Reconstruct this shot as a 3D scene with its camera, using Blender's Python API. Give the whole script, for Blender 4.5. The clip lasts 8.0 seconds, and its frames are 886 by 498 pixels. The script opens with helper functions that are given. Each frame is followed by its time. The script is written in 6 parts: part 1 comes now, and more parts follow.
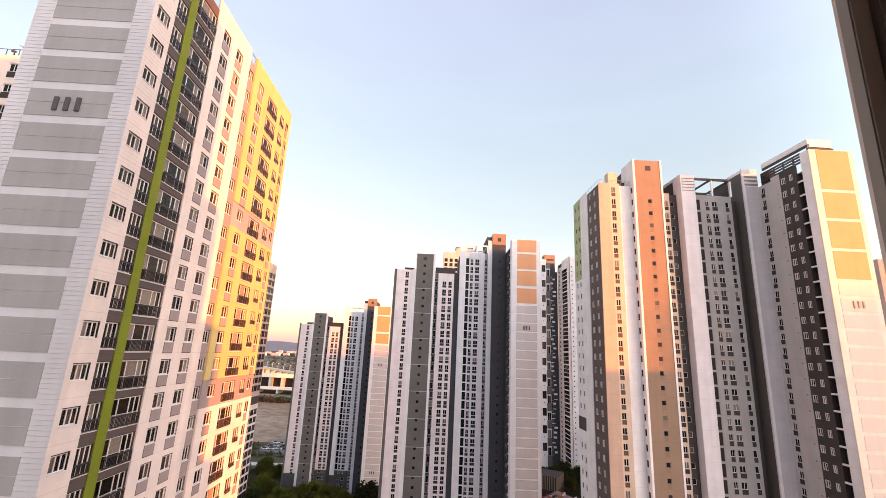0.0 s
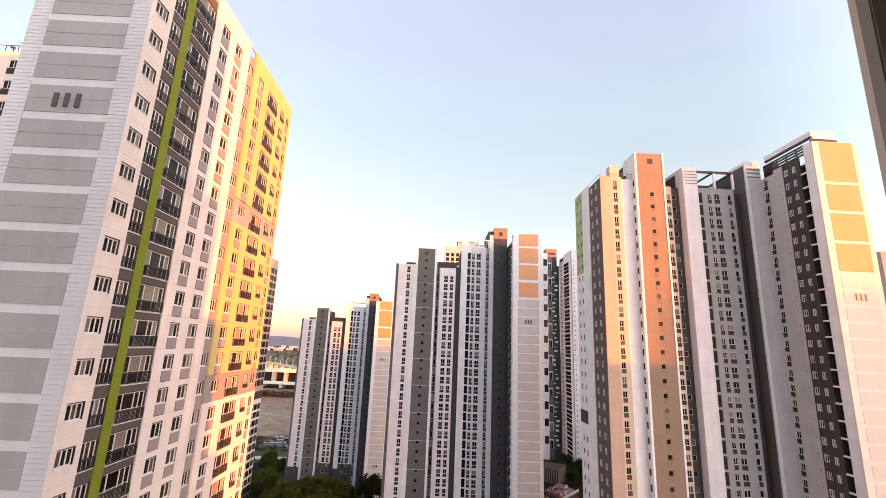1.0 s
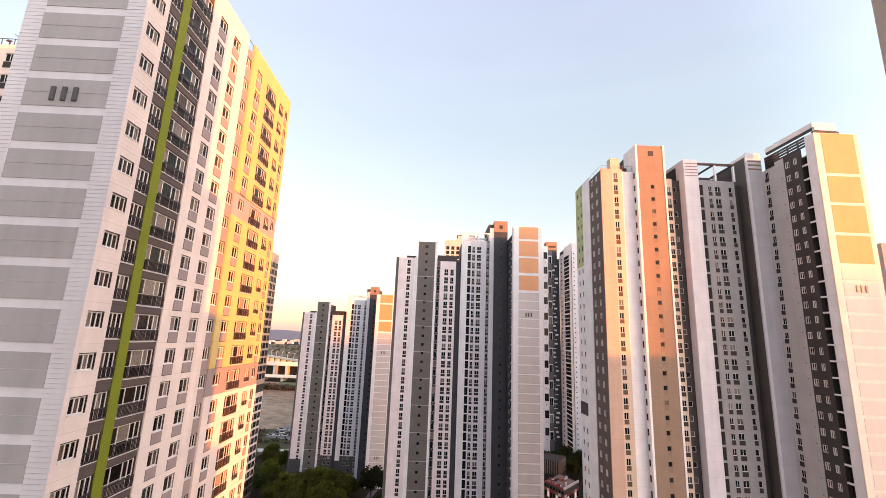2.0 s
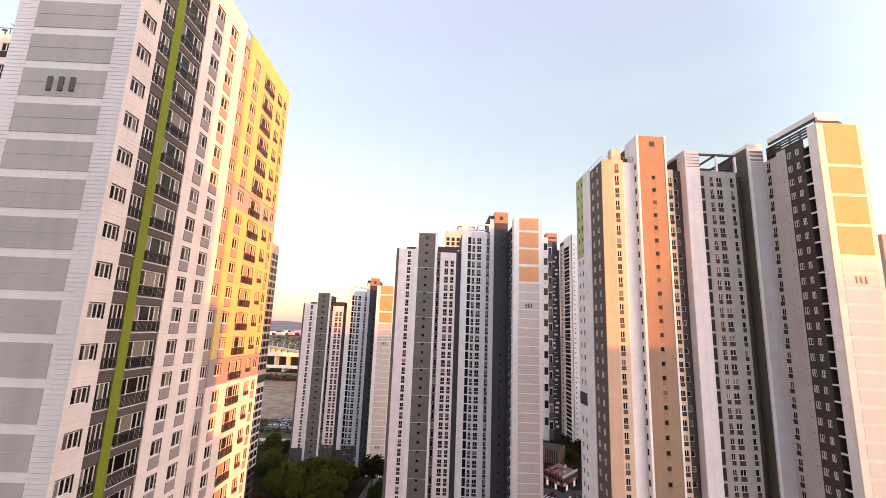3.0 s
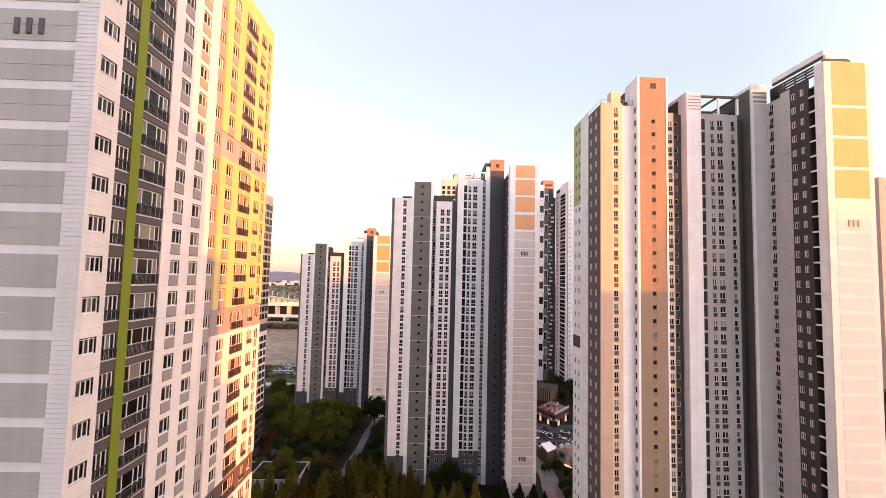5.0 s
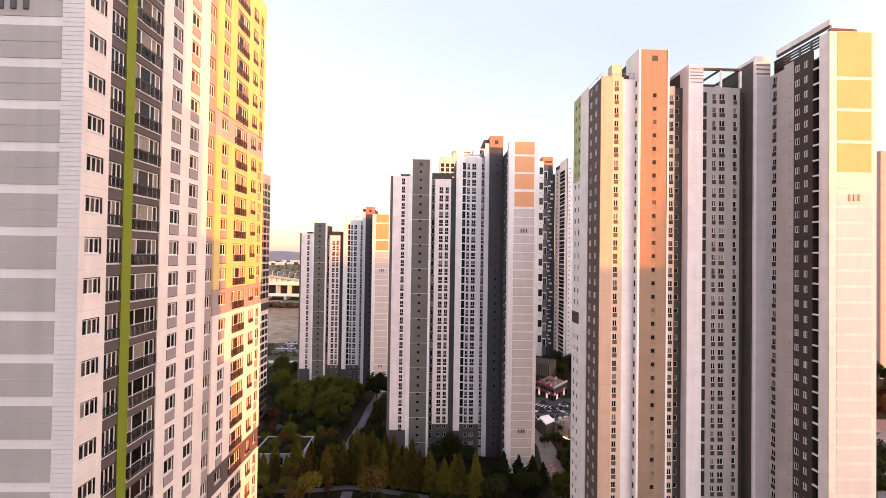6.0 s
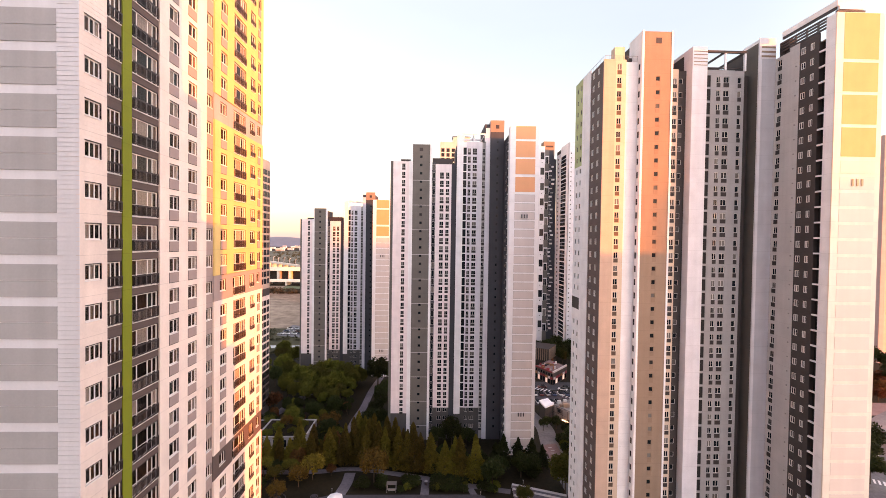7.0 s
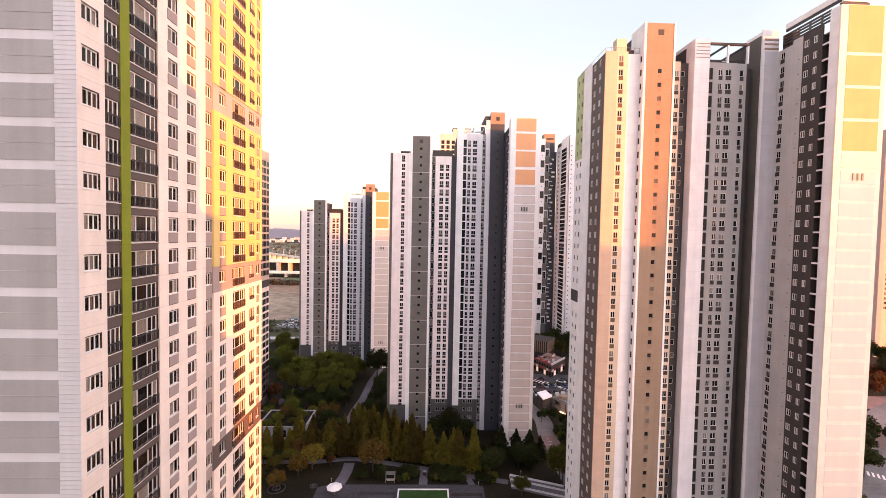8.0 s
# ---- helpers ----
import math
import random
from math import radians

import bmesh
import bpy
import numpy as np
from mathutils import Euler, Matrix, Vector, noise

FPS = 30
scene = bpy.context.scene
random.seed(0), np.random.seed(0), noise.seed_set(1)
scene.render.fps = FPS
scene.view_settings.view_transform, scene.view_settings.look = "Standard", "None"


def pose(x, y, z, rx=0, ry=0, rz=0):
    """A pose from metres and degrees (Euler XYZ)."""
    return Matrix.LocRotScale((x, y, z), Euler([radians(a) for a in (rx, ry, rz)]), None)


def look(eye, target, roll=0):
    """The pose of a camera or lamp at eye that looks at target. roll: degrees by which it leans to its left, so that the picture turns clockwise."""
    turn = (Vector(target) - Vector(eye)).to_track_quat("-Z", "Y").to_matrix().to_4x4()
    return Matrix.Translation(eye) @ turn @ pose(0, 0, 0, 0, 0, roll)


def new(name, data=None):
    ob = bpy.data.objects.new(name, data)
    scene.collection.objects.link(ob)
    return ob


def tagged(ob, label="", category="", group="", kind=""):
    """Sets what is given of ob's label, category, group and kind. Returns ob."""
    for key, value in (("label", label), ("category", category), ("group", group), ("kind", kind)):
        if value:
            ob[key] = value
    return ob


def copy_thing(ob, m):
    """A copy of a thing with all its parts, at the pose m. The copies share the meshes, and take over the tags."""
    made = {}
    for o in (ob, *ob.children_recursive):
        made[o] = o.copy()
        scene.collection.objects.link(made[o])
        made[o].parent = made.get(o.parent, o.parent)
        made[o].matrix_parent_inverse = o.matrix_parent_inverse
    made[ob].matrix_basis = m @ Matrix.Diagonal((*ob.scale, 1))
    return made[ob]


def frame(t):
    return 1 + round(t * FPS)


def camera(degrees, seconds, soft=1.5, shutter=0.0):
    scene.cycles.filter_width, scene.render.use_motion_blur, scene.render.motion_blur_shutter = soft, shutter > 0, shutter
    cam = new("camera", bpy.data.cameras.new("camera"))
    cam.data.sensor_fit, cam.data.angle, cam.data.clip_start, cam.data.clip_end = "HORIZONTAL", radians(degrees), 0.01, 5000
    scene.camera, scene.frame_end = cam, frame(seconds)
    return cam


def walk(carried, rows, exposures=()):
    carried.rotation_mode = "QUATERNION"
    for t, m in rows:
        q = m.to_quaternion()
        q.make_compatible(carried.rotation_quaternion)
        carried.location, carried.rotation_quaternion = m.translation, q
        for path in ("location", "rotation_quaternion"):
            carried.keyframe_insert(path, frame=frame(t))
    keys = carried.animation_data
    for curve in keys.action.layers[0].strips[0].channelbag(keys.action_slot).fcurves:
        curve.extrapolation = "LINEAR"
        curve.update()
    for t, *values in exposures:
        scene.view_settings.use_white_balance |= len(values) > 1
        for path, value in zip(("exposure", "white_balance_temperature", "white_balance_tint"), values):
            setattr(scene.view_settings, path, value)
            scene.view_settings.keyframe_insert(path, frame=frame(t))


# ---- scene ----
cam = camera(92.4, 8.0, soft=0.75)
EYE = 71.0
EXPOSURE, KELVIN, TINT = 1.84, 7650, 36
FRAME_X, FRAME_Y = 0.744, 0.669


def cam_row(t, rx, ry, rz, x, y):
    return (t, Matrix.Translation((x, y, EYE)) @ pose(0, 0, 0, rx, ry, rz))


walk(cam, [
    cam_row(0, 103.430, -2.657, -1.561, 0.0, 0.000),
    cam_row(0.5, 103.121, -2.553, -1.391, 0.0, 0.009),
    cam_row(1, 102.683, -2.413, -1.298, 0.0, 0.023),
    cam_row(1.5, 102.196, -2.261, -1.270, 0.0, 0.045),
    cam_row(3, 100.600, -2.191, -1.194, 0.0, 0.092),
    cam_row(3.5, 99.419, -2.119, -1.231, 0.0, 0.098),
    cam_row(4, 97.668, -1.929, -1.330, 0.0, 0.102),
    cam_row(4.5, 95.625, -1.673, -1.477, 0.0, 0.105),
    cam_row(6, 90.793, -0.854, -1.685, 0.0, 0.110),
    cam_row(6.5, 89.703, -0.765, -1.629, 0.0, 0.111),
    cam_row(7, 88.856, -0.803, -1.613, 0.0, 0.112),
    cam_row(7.5, 88.244, -0.918, -1.596, 0.0, 0.113),
    cam_row(8, 87.837, -1.091, -1.670, 0.0, 0.114),
], exposures=[(0.0, EXPOSURE - 0.29, KELVIN + 400, TINT + 1), (4.0, EXPOSURE - 0.23, KELVIN + 550, TINT + 3), (8.0, EXPOSURE - 0.02, KELVIN + 750, TINT + 8.5)])

# ---------------------------------------------------------------- world and sun
SUN_AZ, SUN_EL = 53.0, 4.0
SUN, HAZE, AUREOLE = 2.6, 0.197, 5.5
world = bpy.data.worlds.new("sky_world")
scene.world = world
world.use_nodes = True
wt = world.node_tree
for n in list(wt.nodes):
    wt.nodes.remove(n)
sky = wt.nodes.new("ShaderNodeTexSky")
sky.sky_type = "NISHITA"
sky.sun_disc = False
sky.sun_elevation = radians(SUN_EL)
sky.sun_rotation = radians(180 - SUN_AZ)
sky.air_density, sky.dust_density, sky.ozone_density = 1.0, 1.3, 1.0
# thin high haze over the clear sky: pale blue above, white towards the horizon
tco = wt.nodes.new("ShaderNodeTexCoord")
sep = wt.nodes.new("ShaderNodeSeparateXYZ")
wt.links.new(tco.outputs["Generated"], sep.inputs[0])
haze = wt.nodes.new("ShaderNodeValToRGB")
he = haze.color_ramp.elements
he[0].position, he[0].color = 0.0, (0.84, 0.87, 1.08, 1)
he[1].position, he[1].color = 1.0, (0.40, 0.52, 0.80, 1)
for hp, hc in ((0.05, (0.95, 0.93, 1.02)), (0.15, (0.66, 0.93, 0.98)), (0.27, (0.455, 0.85, 0.96)), (0.42, (0.455, 0.86, 1.04)), (0.7, (0.53, 0.84, 1.2))):
    e = he.new(hp)
    e.color = (*hc, 1)
wt.links.new(sep.outputs["Z"], haze.inputs[0])
cl = wt.nodes.new("ShaderNodeTexNoise")
cl.inputs["Scale"].default_value = 2.2
cl.inputs["Detail"].default_value = 5
cmap = wt.nodes.new("ShaderNodeMapping")
cmap.inputs["Scale"].default_value = (1.0, 1.0, 3.5)
wt.links.new(tco.outputs["Generated"], cmap.inputs[0])
wt.links.new(cmap.outputs[0], cl.inputs["Vector"])
cr_ = wt.nodes.new("ShaderNodeMapRange")
cr_.inputs["From Min"].default_value, cr_.inputs["From Max"].default_value = 0.35, 0.75
cr_.inputs["To Min"].default_value, cr_.inputs["To Max"].default_value = 0.96, 1.07
wt.links.new(cl.outputs["Fac"], cr_.inputs[0])
bg = wt.nodes.new("ShaderNodeBackground")
bg.inputs["Strength"].default_value = 0.125
wt.links.new(sky.outputs[0], bg.inputs["Color"])
hs_ = wt.nodes.new("ShaderNodeMath")
hs_.operation = "MULTIPLY"
hs_.inputs[1].default_value = HAZE
# the haze is brighter on the sun's side of the sky
glow = wt.nodes.new("ShaderNodeVectorMath")
glow.operation = "DOT_PRODUCT"
glow.inputs[1].default_value = (math.sin(radians(SUN_AZ)), -math.cos(radians(SUN_AZ)), 0.07)
wt.links.new(tco.outputs["Generated"], glow.inputs[0])
gmap = wt.nodes.new("ShaderNodeMapRange")
gmap.interpolation_type = "SMOOTHSTEP"
gmap.inputs["From Min"].default_value, gmap.inputs["From Max"].default_value = 0.0, 1.0
gmap.inputs["To Min"].default_value, gmap.inputs["To Max"].default_value = 1.0, AUREOLE
wt.links.new(glow.outputs["Value"], gmap.inputs[0])
hg_ = wt.nodes.new("ShaderNodeMath")
hg_.operation = "MULTIPLY"
wt.links.new(gmap.outputs[0], hg_.inputs[0])
wt.links.new(cr_.outputs[0], hs_.inputs[0])
bg2 = wt.nodes.new("ShaderNodeBackground")
warm = wt.nodes.new("ShaderNodeMapRange")
warm.interpolation_type = "SMOOTHSTEP"
warm.inputs["From Min"].default_value, warm.inputs["From Max"].default_value = 0.0, 1.0
wt.links.new(glow.outputs["Value"], warm.inputs[0])
tintmix = wt.nodes.new("ShaderNodeMix")
tintmix.data_type = "RGBA"
tintmix.blend_type = "MULTIPLY"
tintmix.inputs[7].default_value = (1.0, 0.85, 0.79, 1)
wt.links.new(warm.outputs[0], tintmix.inputs[0])
wt.links.new(haze.outputs[0], tintmix.inputs[6])
wt.links.new(tintmix.outputs[2], bg2.inputs["Color"])
wt.links.new(hs_.outputs[0], hg_.inputs[1])
wt.links.new(hg_.outputs[0], bg2.inputs["Strength"])
add = wt.nodes.new("ShaderNodeAddShader")
wt.links.new(bg.outputs[0], add.inputs[0])
wt.links.new(bg2.outputs[0], add.inputs[1])
wo = wt.nodes.new("ShaderNodeOutputWorld")
wt.links.new(add.outputs[0], wo.inputs["Surface"])

sun_data = bpy.data.lights.new("sun", "SUN")
sun_data.energy = SUN
sun_data.angle = radians(0.6)
sun_data.color = (1.0, 0.295, 0.01)
sun = new("sun", sun_data)
sa, se = radians(SUN_AZ), radians(SUN_EL)
sun_dir = Vector((math.sin(sa) * math.cos(se), -math.cos(sa) * math.cos(se), math.sin(se)))
sun.matrix_world = look(sun_dir * 400, (0, 0, 0))

# ---------------------------------------------------------------- materials


def node_mat(name):
    m = bpy.data.materials.new(name)
    m.use_nodes = True
    nt = m.node_tree
    return m, nt, nt.nodes["Principled BSDF"]


def link(nt, a, b):
    nt.links.new(a, b)


def paint(name, col, rough=0.75, vary=0.10, fine=6.0, streak=0.07, bump=0.02, spec=0.3, joint=0.80):
    """Painted plaster: large stains, vertical rain streaks and a fine grain."""
    m, nt, b = node_mat(name)
    tc = nt.nodes.new("ShaderNodeTexCoord")
    geo = nt.nodes.new("ShaderNodeNewGeometry")
    n1 = nt.nodes.new("ShaderNodeTexNoise")
    n1.inputs["Scale"].default_value = 0.35
    n1.inputs["Detail"].default_value = 5
    link(nt, geo.outputs["Position"], n1.inputs["Vector"])
    mp = nt.nodes.new("ShaderNodeMapping")
    mp.inputs["Scale"].default_value = (0.9, 0.9, 0.05)
    link(nt, geo.outputs["Position"], mp.inputs["Vector"])
    n2 = nt.nodes.new("ShaderNodeTexNoise")
    n2.inputs["Scale"].default_value = 1.0
    n2.inputs["Detail"].default_value = 4
    link(nt, mp.outputs[0], n2.inputs["Vector"])
    n3 = nt.nodes.new("ShaderNodeTexNoise")
    n3.inputs["Scale"].default_value = fine
    n3.inputs["Detail"].default_value = 6
    link(nt, geo.outputs["Position"], n3.inputs["Vector"])

    def val(n, amount):
        r = nt.nodes.new("ShaderNodeMapRange")
        r.inputs["From Min"].default_value, r.inputs["From Max"].default_value = 0.3, 0.7
        r.inputs["To Min"].default_value, r.inputs["To Max"].default_value = 1 - amount, 1 + amount * 0.35
        link(nt, n.outputs["Fac"], r.inputs["Value"])
        return r.outputs[0]

    a = nt.nodes.new("ShaderNodeMath")
    a.operation = "MULTIPLY"
    link(nt, val(n1, vary), a.inputs[0])
    link(nt, val(n2, streak), a.inputs[1])
    a2 = nt.nodes.new("ShaderNodeMath")
    a2.operation = "MULTIPLY"
    link(nt, a.outputs[0], a2.inputs[0])
    link(nt, val(n3, vary * 0.5), a2.inputs[1])
    # hairline joint in the plaster at each storey
    sz = nt.nodes.new("ShaderNodeSeparateXYZ")
    link(nt, geo.outputs["Position"], sz.inputs[0])
    fr = nt.nodes.new("ShaderNodeMath")
    fr.operation = "WRAP"
    fr.inputs[1].default_value, fr.inputs[2].default_value = 2.9, 0.0
    link(nt, sz.outputs["Z"], fr.inputs[0])
    lt = nt.nodes.new("ShaderNodeMath")
    lt.operation = "LESS_THAN"
    lt.inputs[1].default_value = 0.035
    link(nt, fr.outputs[0], lt.inputs[0])
    jr = nt.nodes.new("ShaderNodeMapRange")
    jr.inputs["To Min"].default_value, jr.inputs["To Max"].default_value = 1.0, joint
    link(nt, lt.outputs[0], jr.inputs[0])
    a3 = nt.nodes.new("ShaderNodeMath")
    a3.operation = "MULTIPLY"
    link(nt, a2.outputs[0], a3.inputs[0])
    link(nt, jr.outputs[0], a3.inputs[1])
    mx = nt.nodes.new("ShaderNodeMix")
    mx.data_type = "RGBA"
    mx.blend_type = "MULTIPLY"
    mx.inputs[0].default_value = 1.0
    mx.inputs[6].default_value = (*col, 1)
    link(nt, a3.outputs[0], mx.inputs[7])
    link(nt, mx.outputs[2], b.inputs["Base Color"])
    b.inputs["Roughness"].default_value = rough
    b.inputs["Specular IOR Level"].default_value = spec
    bp = nt.nodes.new("ShaderNodeBump")
    bp.inputs["Strength"].default_value = 0.25
    bp.inputs["Distance"].default_value = bump
    link(nt, n3.outputs["Fac"], bp.inputs["Height"])
    link(nt, bp.outputs[0], b.inputs["Normal"])
    return m


def pane_mat(name, dark=(0.012, 0.014, 0.017), light=(0.20, 0.18, 0.165), share=0.2):
    """Window glass with what stands behind it, different for each pane."""
    m, nt, b = node_mat(name)
    oi = nt.nodes.new("ShaderNodeObjectInfo")
    cr = nt.nodes.new("ShaderNodeValToRGB")
    cr.color_ramp.elements[0].position = 1 - share - 0.15
    cr.color_ramp.elements[0].color = (*dark, 1)
    cr.color_ramp.elements[1].position = 1.0
    cr.color_ramp.elements[1].color = (*light, 1)
    link(nt, oi.outputs["Random"], cr.inputs[0])
    link(nt, cr.outputs[0], b.inputs["Base Color"])
    b.inputs["Roughness"].default_value = 0.06
    b.inputs["IOR"].default_value = 1.5
    b.inputs["Specular IOR Level"].default_value = 0.14
    tc = nt.nodes.new("ShaderNodeNewGeometry")
    n = nt.nodes.new("ShaderNodeTexNoise")
    n.inputs["Scale"].default_value = 0.6
    link(nt, tc.outputs["Position"], n.inputs["Vector"])
    bp = nt.nodes.new("ShaderNodeBump")
    bp.inputs["Strength"].default_value = 0.05
    bp.inputs["Distance"].default_value = 0.05
    link(nt, n.outputs["Fac"], bp.inputs["Height"])
    link(nt, bp.outputs[0], b.inputs["Normal"])
    return m


def thin_glass(name, tint=(0.92, 0.89, 0.86)):
    m = bpy.data.materials.new(name)
    m.use_nodes = True
    nt = m.node_tree
    for n in list(nt.nodes):
        nt.nodes.remove(n)
    out = nt.nodes.new("ShaderNodeOutputMaterial")
    mix = nt.nodes.new("ShaderNodeMixShader")
    lw = nt.nodes.new("ShaderNodeLayerWeight")
    lw.inputs["Blend"].default_value = 0.5
    pw = nt.nodes.new("ShaderNodeMath")
    pw.operation = "POWER"
    pw.inputs[1].default_value = 3.5
    nt.links.new(lw.outputs["Facing"], pw.inputs[0])
    fr = nt.nodes.new("ShaderNodeMath")
    fr.operation = "MULTIPLY_ADD"
    fr.inputs[1].default_value, fr.inputs[2].default_value = 0.32, 0.02
    nt.links.new(pw.outputs[0], fr.inputs[0])
    tr = nt.nodes.new("ShaderNodeBsdfTransparent")
    tr.inputs["Color"].default_value = (*tint, 1)
    gl = nt.nodes.new("ShaderNodeBsdfGlossy")
    gl.inputs["Roughness"].default_value = 0.02
    geo = nt.nodes.new("ShaderNodeNewGeometry")
    n = nt.nodes.new("ShaderNodeTexNoise")
    n.inputs["Scale"].default_value = 0.5
    link(nt, geo.outputs["Position"], n.inputs["Vector"])
    bp = nt.nodes.new("ShaderNodeBump")
    bp.inputs["Strength"].default_value = 0.06
    bp.inputs["Distance"].default_value = 0.05
    link(nt, n.outputs["Fac"], bp.inputs["Height"])
    link(nt, bp.outputs[0], gl.inputs["Normal"])
    link(nt, fr.outputs[0], mix.inputs[0])
    link(nt, tr.outputs[0], mix.inputs[1])
    link(nt, gl.outputs[0], mix.inputs[2])
    link(nt, mix.outputs[0], out.inputs["Surface"])
    return m


def curtain_mat(name, white=0.82):
    """Curtains, blinds and dim rooms behind glass, different for each window."""
    m, nt, b = node_mat(name)
    oi = nt.nodes.new("ShaderNodeObjectInfo")
    cr = nt.nodes.new("ShaderNodeValToRGB")
    cr.color_ramp.interpolation = "CONSTANT"
    els = cr.color_ramp.elements
    els[0].position, els[0].color = 0.0, (0.02, 0.016, 0.015, 1)
    els[1].position, els[1].color = 0.44, (0.09, 0.055, 0.042, 1)
    for p, c in ((0.58, (0.19, 0.12, 0.09)), (white - 0.12, (0.36, 0.29, 0.25)), (white - 0.06, (0.05, 0.085, 0.08)), (white, (0.80, 0.79, 0.80))):
        e = els.new(p)
        e.color = (*c, 1)
    geo = nt.nodes.new("ShaderNodeNewGeometry")
    mu = nt.nodes.new("ShaderNodeMath")
    mu.operation = "MULTIPLY_ADD"
    mu.inputs[1].default_value = 7.31
    link(nt, oi.outputs["Random"], mu.inputs[0])
    link(nt, geo.outputs["Random Per Island"], mu.inputs[2])
    fr = nt.nodes.new("ShaderNodeMath")
    fr.operation = "FRACT"
    link(nt, mu.outputs[0], fr.inputs[0])
    link(nt, fr.outputs[0], cr.inputs[0])
    tc = nt.nodes.new("ShaderNodeTexCoord")
    wv = nt.nodes.new("ShaderNodeTexWave")
    wv.inputs["Scale"].default_value = 3.0
    wv.inputs["Distortion"].default_value = 1.5
    link(nt, tc.outputs["Object"], wv.inputs["Vector"])
    mx = nt.nodes.new("ShaderNodeMix")
    mx.data_type = "RGBA"
    mx.blend_type = "MULTIPLY"
    mx.inputs[0].default_value = 0.35
    link(nt, cr.outputs[0], mx.inputs[6])
    link(nt, wv.outputs["Color"], mx.inputs[7])
    link(nt, mx.outputs[2], b.inputs["Base Color"])
    b.inputs["Roughness"].default_value = 0.9
    return m


def rough_mat(name, c1, c2, scale=0.5, rough=0.9, detail=8, bump=0.1):
    """Ground-like material: two colours mixed by noise at two scales."""
    m, nt, b = node_mat(name)
    geo = nt.nodes.new("ShaderNodeNewGeometry")
    n1 = nt.nodes.new("ShaderNodeTexNoise")
    n1.inputs["Scale"].default_value = scale
    n1.inputs["Detail"].default_value = detail
    n1.inputs["Roughness"].default_value = 0.65
    link(nt, geo.outputs["Position"], n1.inputs["Vector"])
    n2 = nt.nodes.new("ShaderNodeTexNoise")
    n2.inputs["Scale"].default_value = scale * 0.08
    n2.inputs["Detail"].default_value = 4
    link(nt, geo.outputs["Position"], n2.inputs["Vector"])
    ad = nt.nodes.new("ShaderNodeMath")
    ad.operation = "ADD"
    link(nt, n1.outputs["Fac"], ad.inputs[0])
    link(nt, n2.outputs["Fac"], ad.inputs[1])
    cr = nt.nodes.new("ShaderNodeMapRange")
    cr.inputs["From Min"].default_value, cr.inputs["From Max"].default_value = 0.8, 1.2
    link(nt, ad.outputs[0], cr.inputs["Value"])
    mx = nt.nodes.new("ShaderNodeMix")
    mx.data_type = "RGBA"
    mx.inputs[6].default_value = (*c1, 1)
    mx.inputs[7].default_value = (*c2, 1)
    link(nt, cr.outputs[0], mx.inputs[0])
    link(nt, mx.outputs[2], b.inputs["Base Color"])
    b.inputs["Roughness"].default_value = rough
    b.inputs["Specular IOR Level"].default_value = 0.2
    bp = nt.nodes.new("ShaderNodeBump")
    bp.inputs["Strength"].default_value = 0.4
    bp.inputs["Distance"].default_value = bump
    link(nt, n1.outputs["Fac"], bp.inputs["Height"])
    link(nt, bp.outputs[0], b.inputs["Normal"])
    return m


def leaf_mat(name, c1, c2):
    m, nt, b = node_mat(name)
    geo = nt.nodes.new("ShaderNodeNewGeometry")
    oi = nt.nodes.new("ShaderNodeObjectInfo")
    mx = nt.nodes.new("ShaderNodeMix")
    mx.data_type = "RGBA"
    mx.inputs[6].default_value = (*c1, 1)
    mx.inputs[7].default_value = (*c2, 1)
    link(nt, geo.outputs["Random Per Island"], mx.inputs[0])
    hs = nt.nodes.new("ShaderNodeHueSaturation")
    mr = nt.nodes.new("ShaderNodeMapRange")
    mr.inputs["To Min"].default_value, mr.inputs["To Max"].default_value = 0.55, 1.15
    link(nt, oi.outputs["Random"], mr.inputs["Value"])
    link(nt, mr.outputs[0], hs.inputs["Value"])
    mh = nt.nodes.new("ShaderNodeMapRange")
    mh.inputs["To Min"].default_value, mh.inputs["To Max"].default_value = 0.475, 0.515
    link(nt, oi.outputs["Random"], mh.inputs["Value"])
    link(nt, mh.outputs[0], hs.inputs["Hue"])
    link(nt, mx.outputs[2], hs.inputs["Color"])
    link(nt, hs.outputs[0], b.inputs["Base Color"])
    b.inputs["Roughness"].default_value = 0.7
    b.inputs["Specular IOR Level"].default_value = 0.2
    tl = nt.nodes.new("ShaderNodeBsdfTranslucent")
    link(nt, hs.outputs[0], tl.inputs["Color"])
    ms = nt.nodes.new("ShaderNodeMixShader")
    ms.inputs[0].default_value = 0.4
    link(nt, b.outputs[0], ms.inputs[1])
    link(nt, tl.outputs[0], ms.inputs[2])
    link(nt, ms.outputs[0], nt.nodes["Material Output"].inputs["Surface"])
    return m


M = {}
M["white"] = paint("white_paint", (0.89, 0.865, 0.87))
M["gable_white"] = paint("bright_white_gable_paint", (0.93, 0.90, 0.90), vary=0.06, streak=0.04)
M["siding"] = paint("white_siding_paint", (0.77, 0.745, 0.755), rough=0.5, vary=0.06, streak=0.08, bump=0.004, joint=1.0)
M["panel_grey"] = paint("warm_grey_panel_paint", (0.45, 0.428, 0.418), rough=0.55, vary=0.08, streak=0.10, bump=0.004, joint=1.0)
M["cream"] = paint("cream_white_paint", (0.85, 0.72, 0.645))
M["ivory"] = paint("ivory_paint", (0.69, 0.54, 0.42))
M["rose_panel"] = paint("pale_rose_panel_paint", (0.80, 0.66, 0.57), vary=0.04, streak=0.02, joint=1.0)
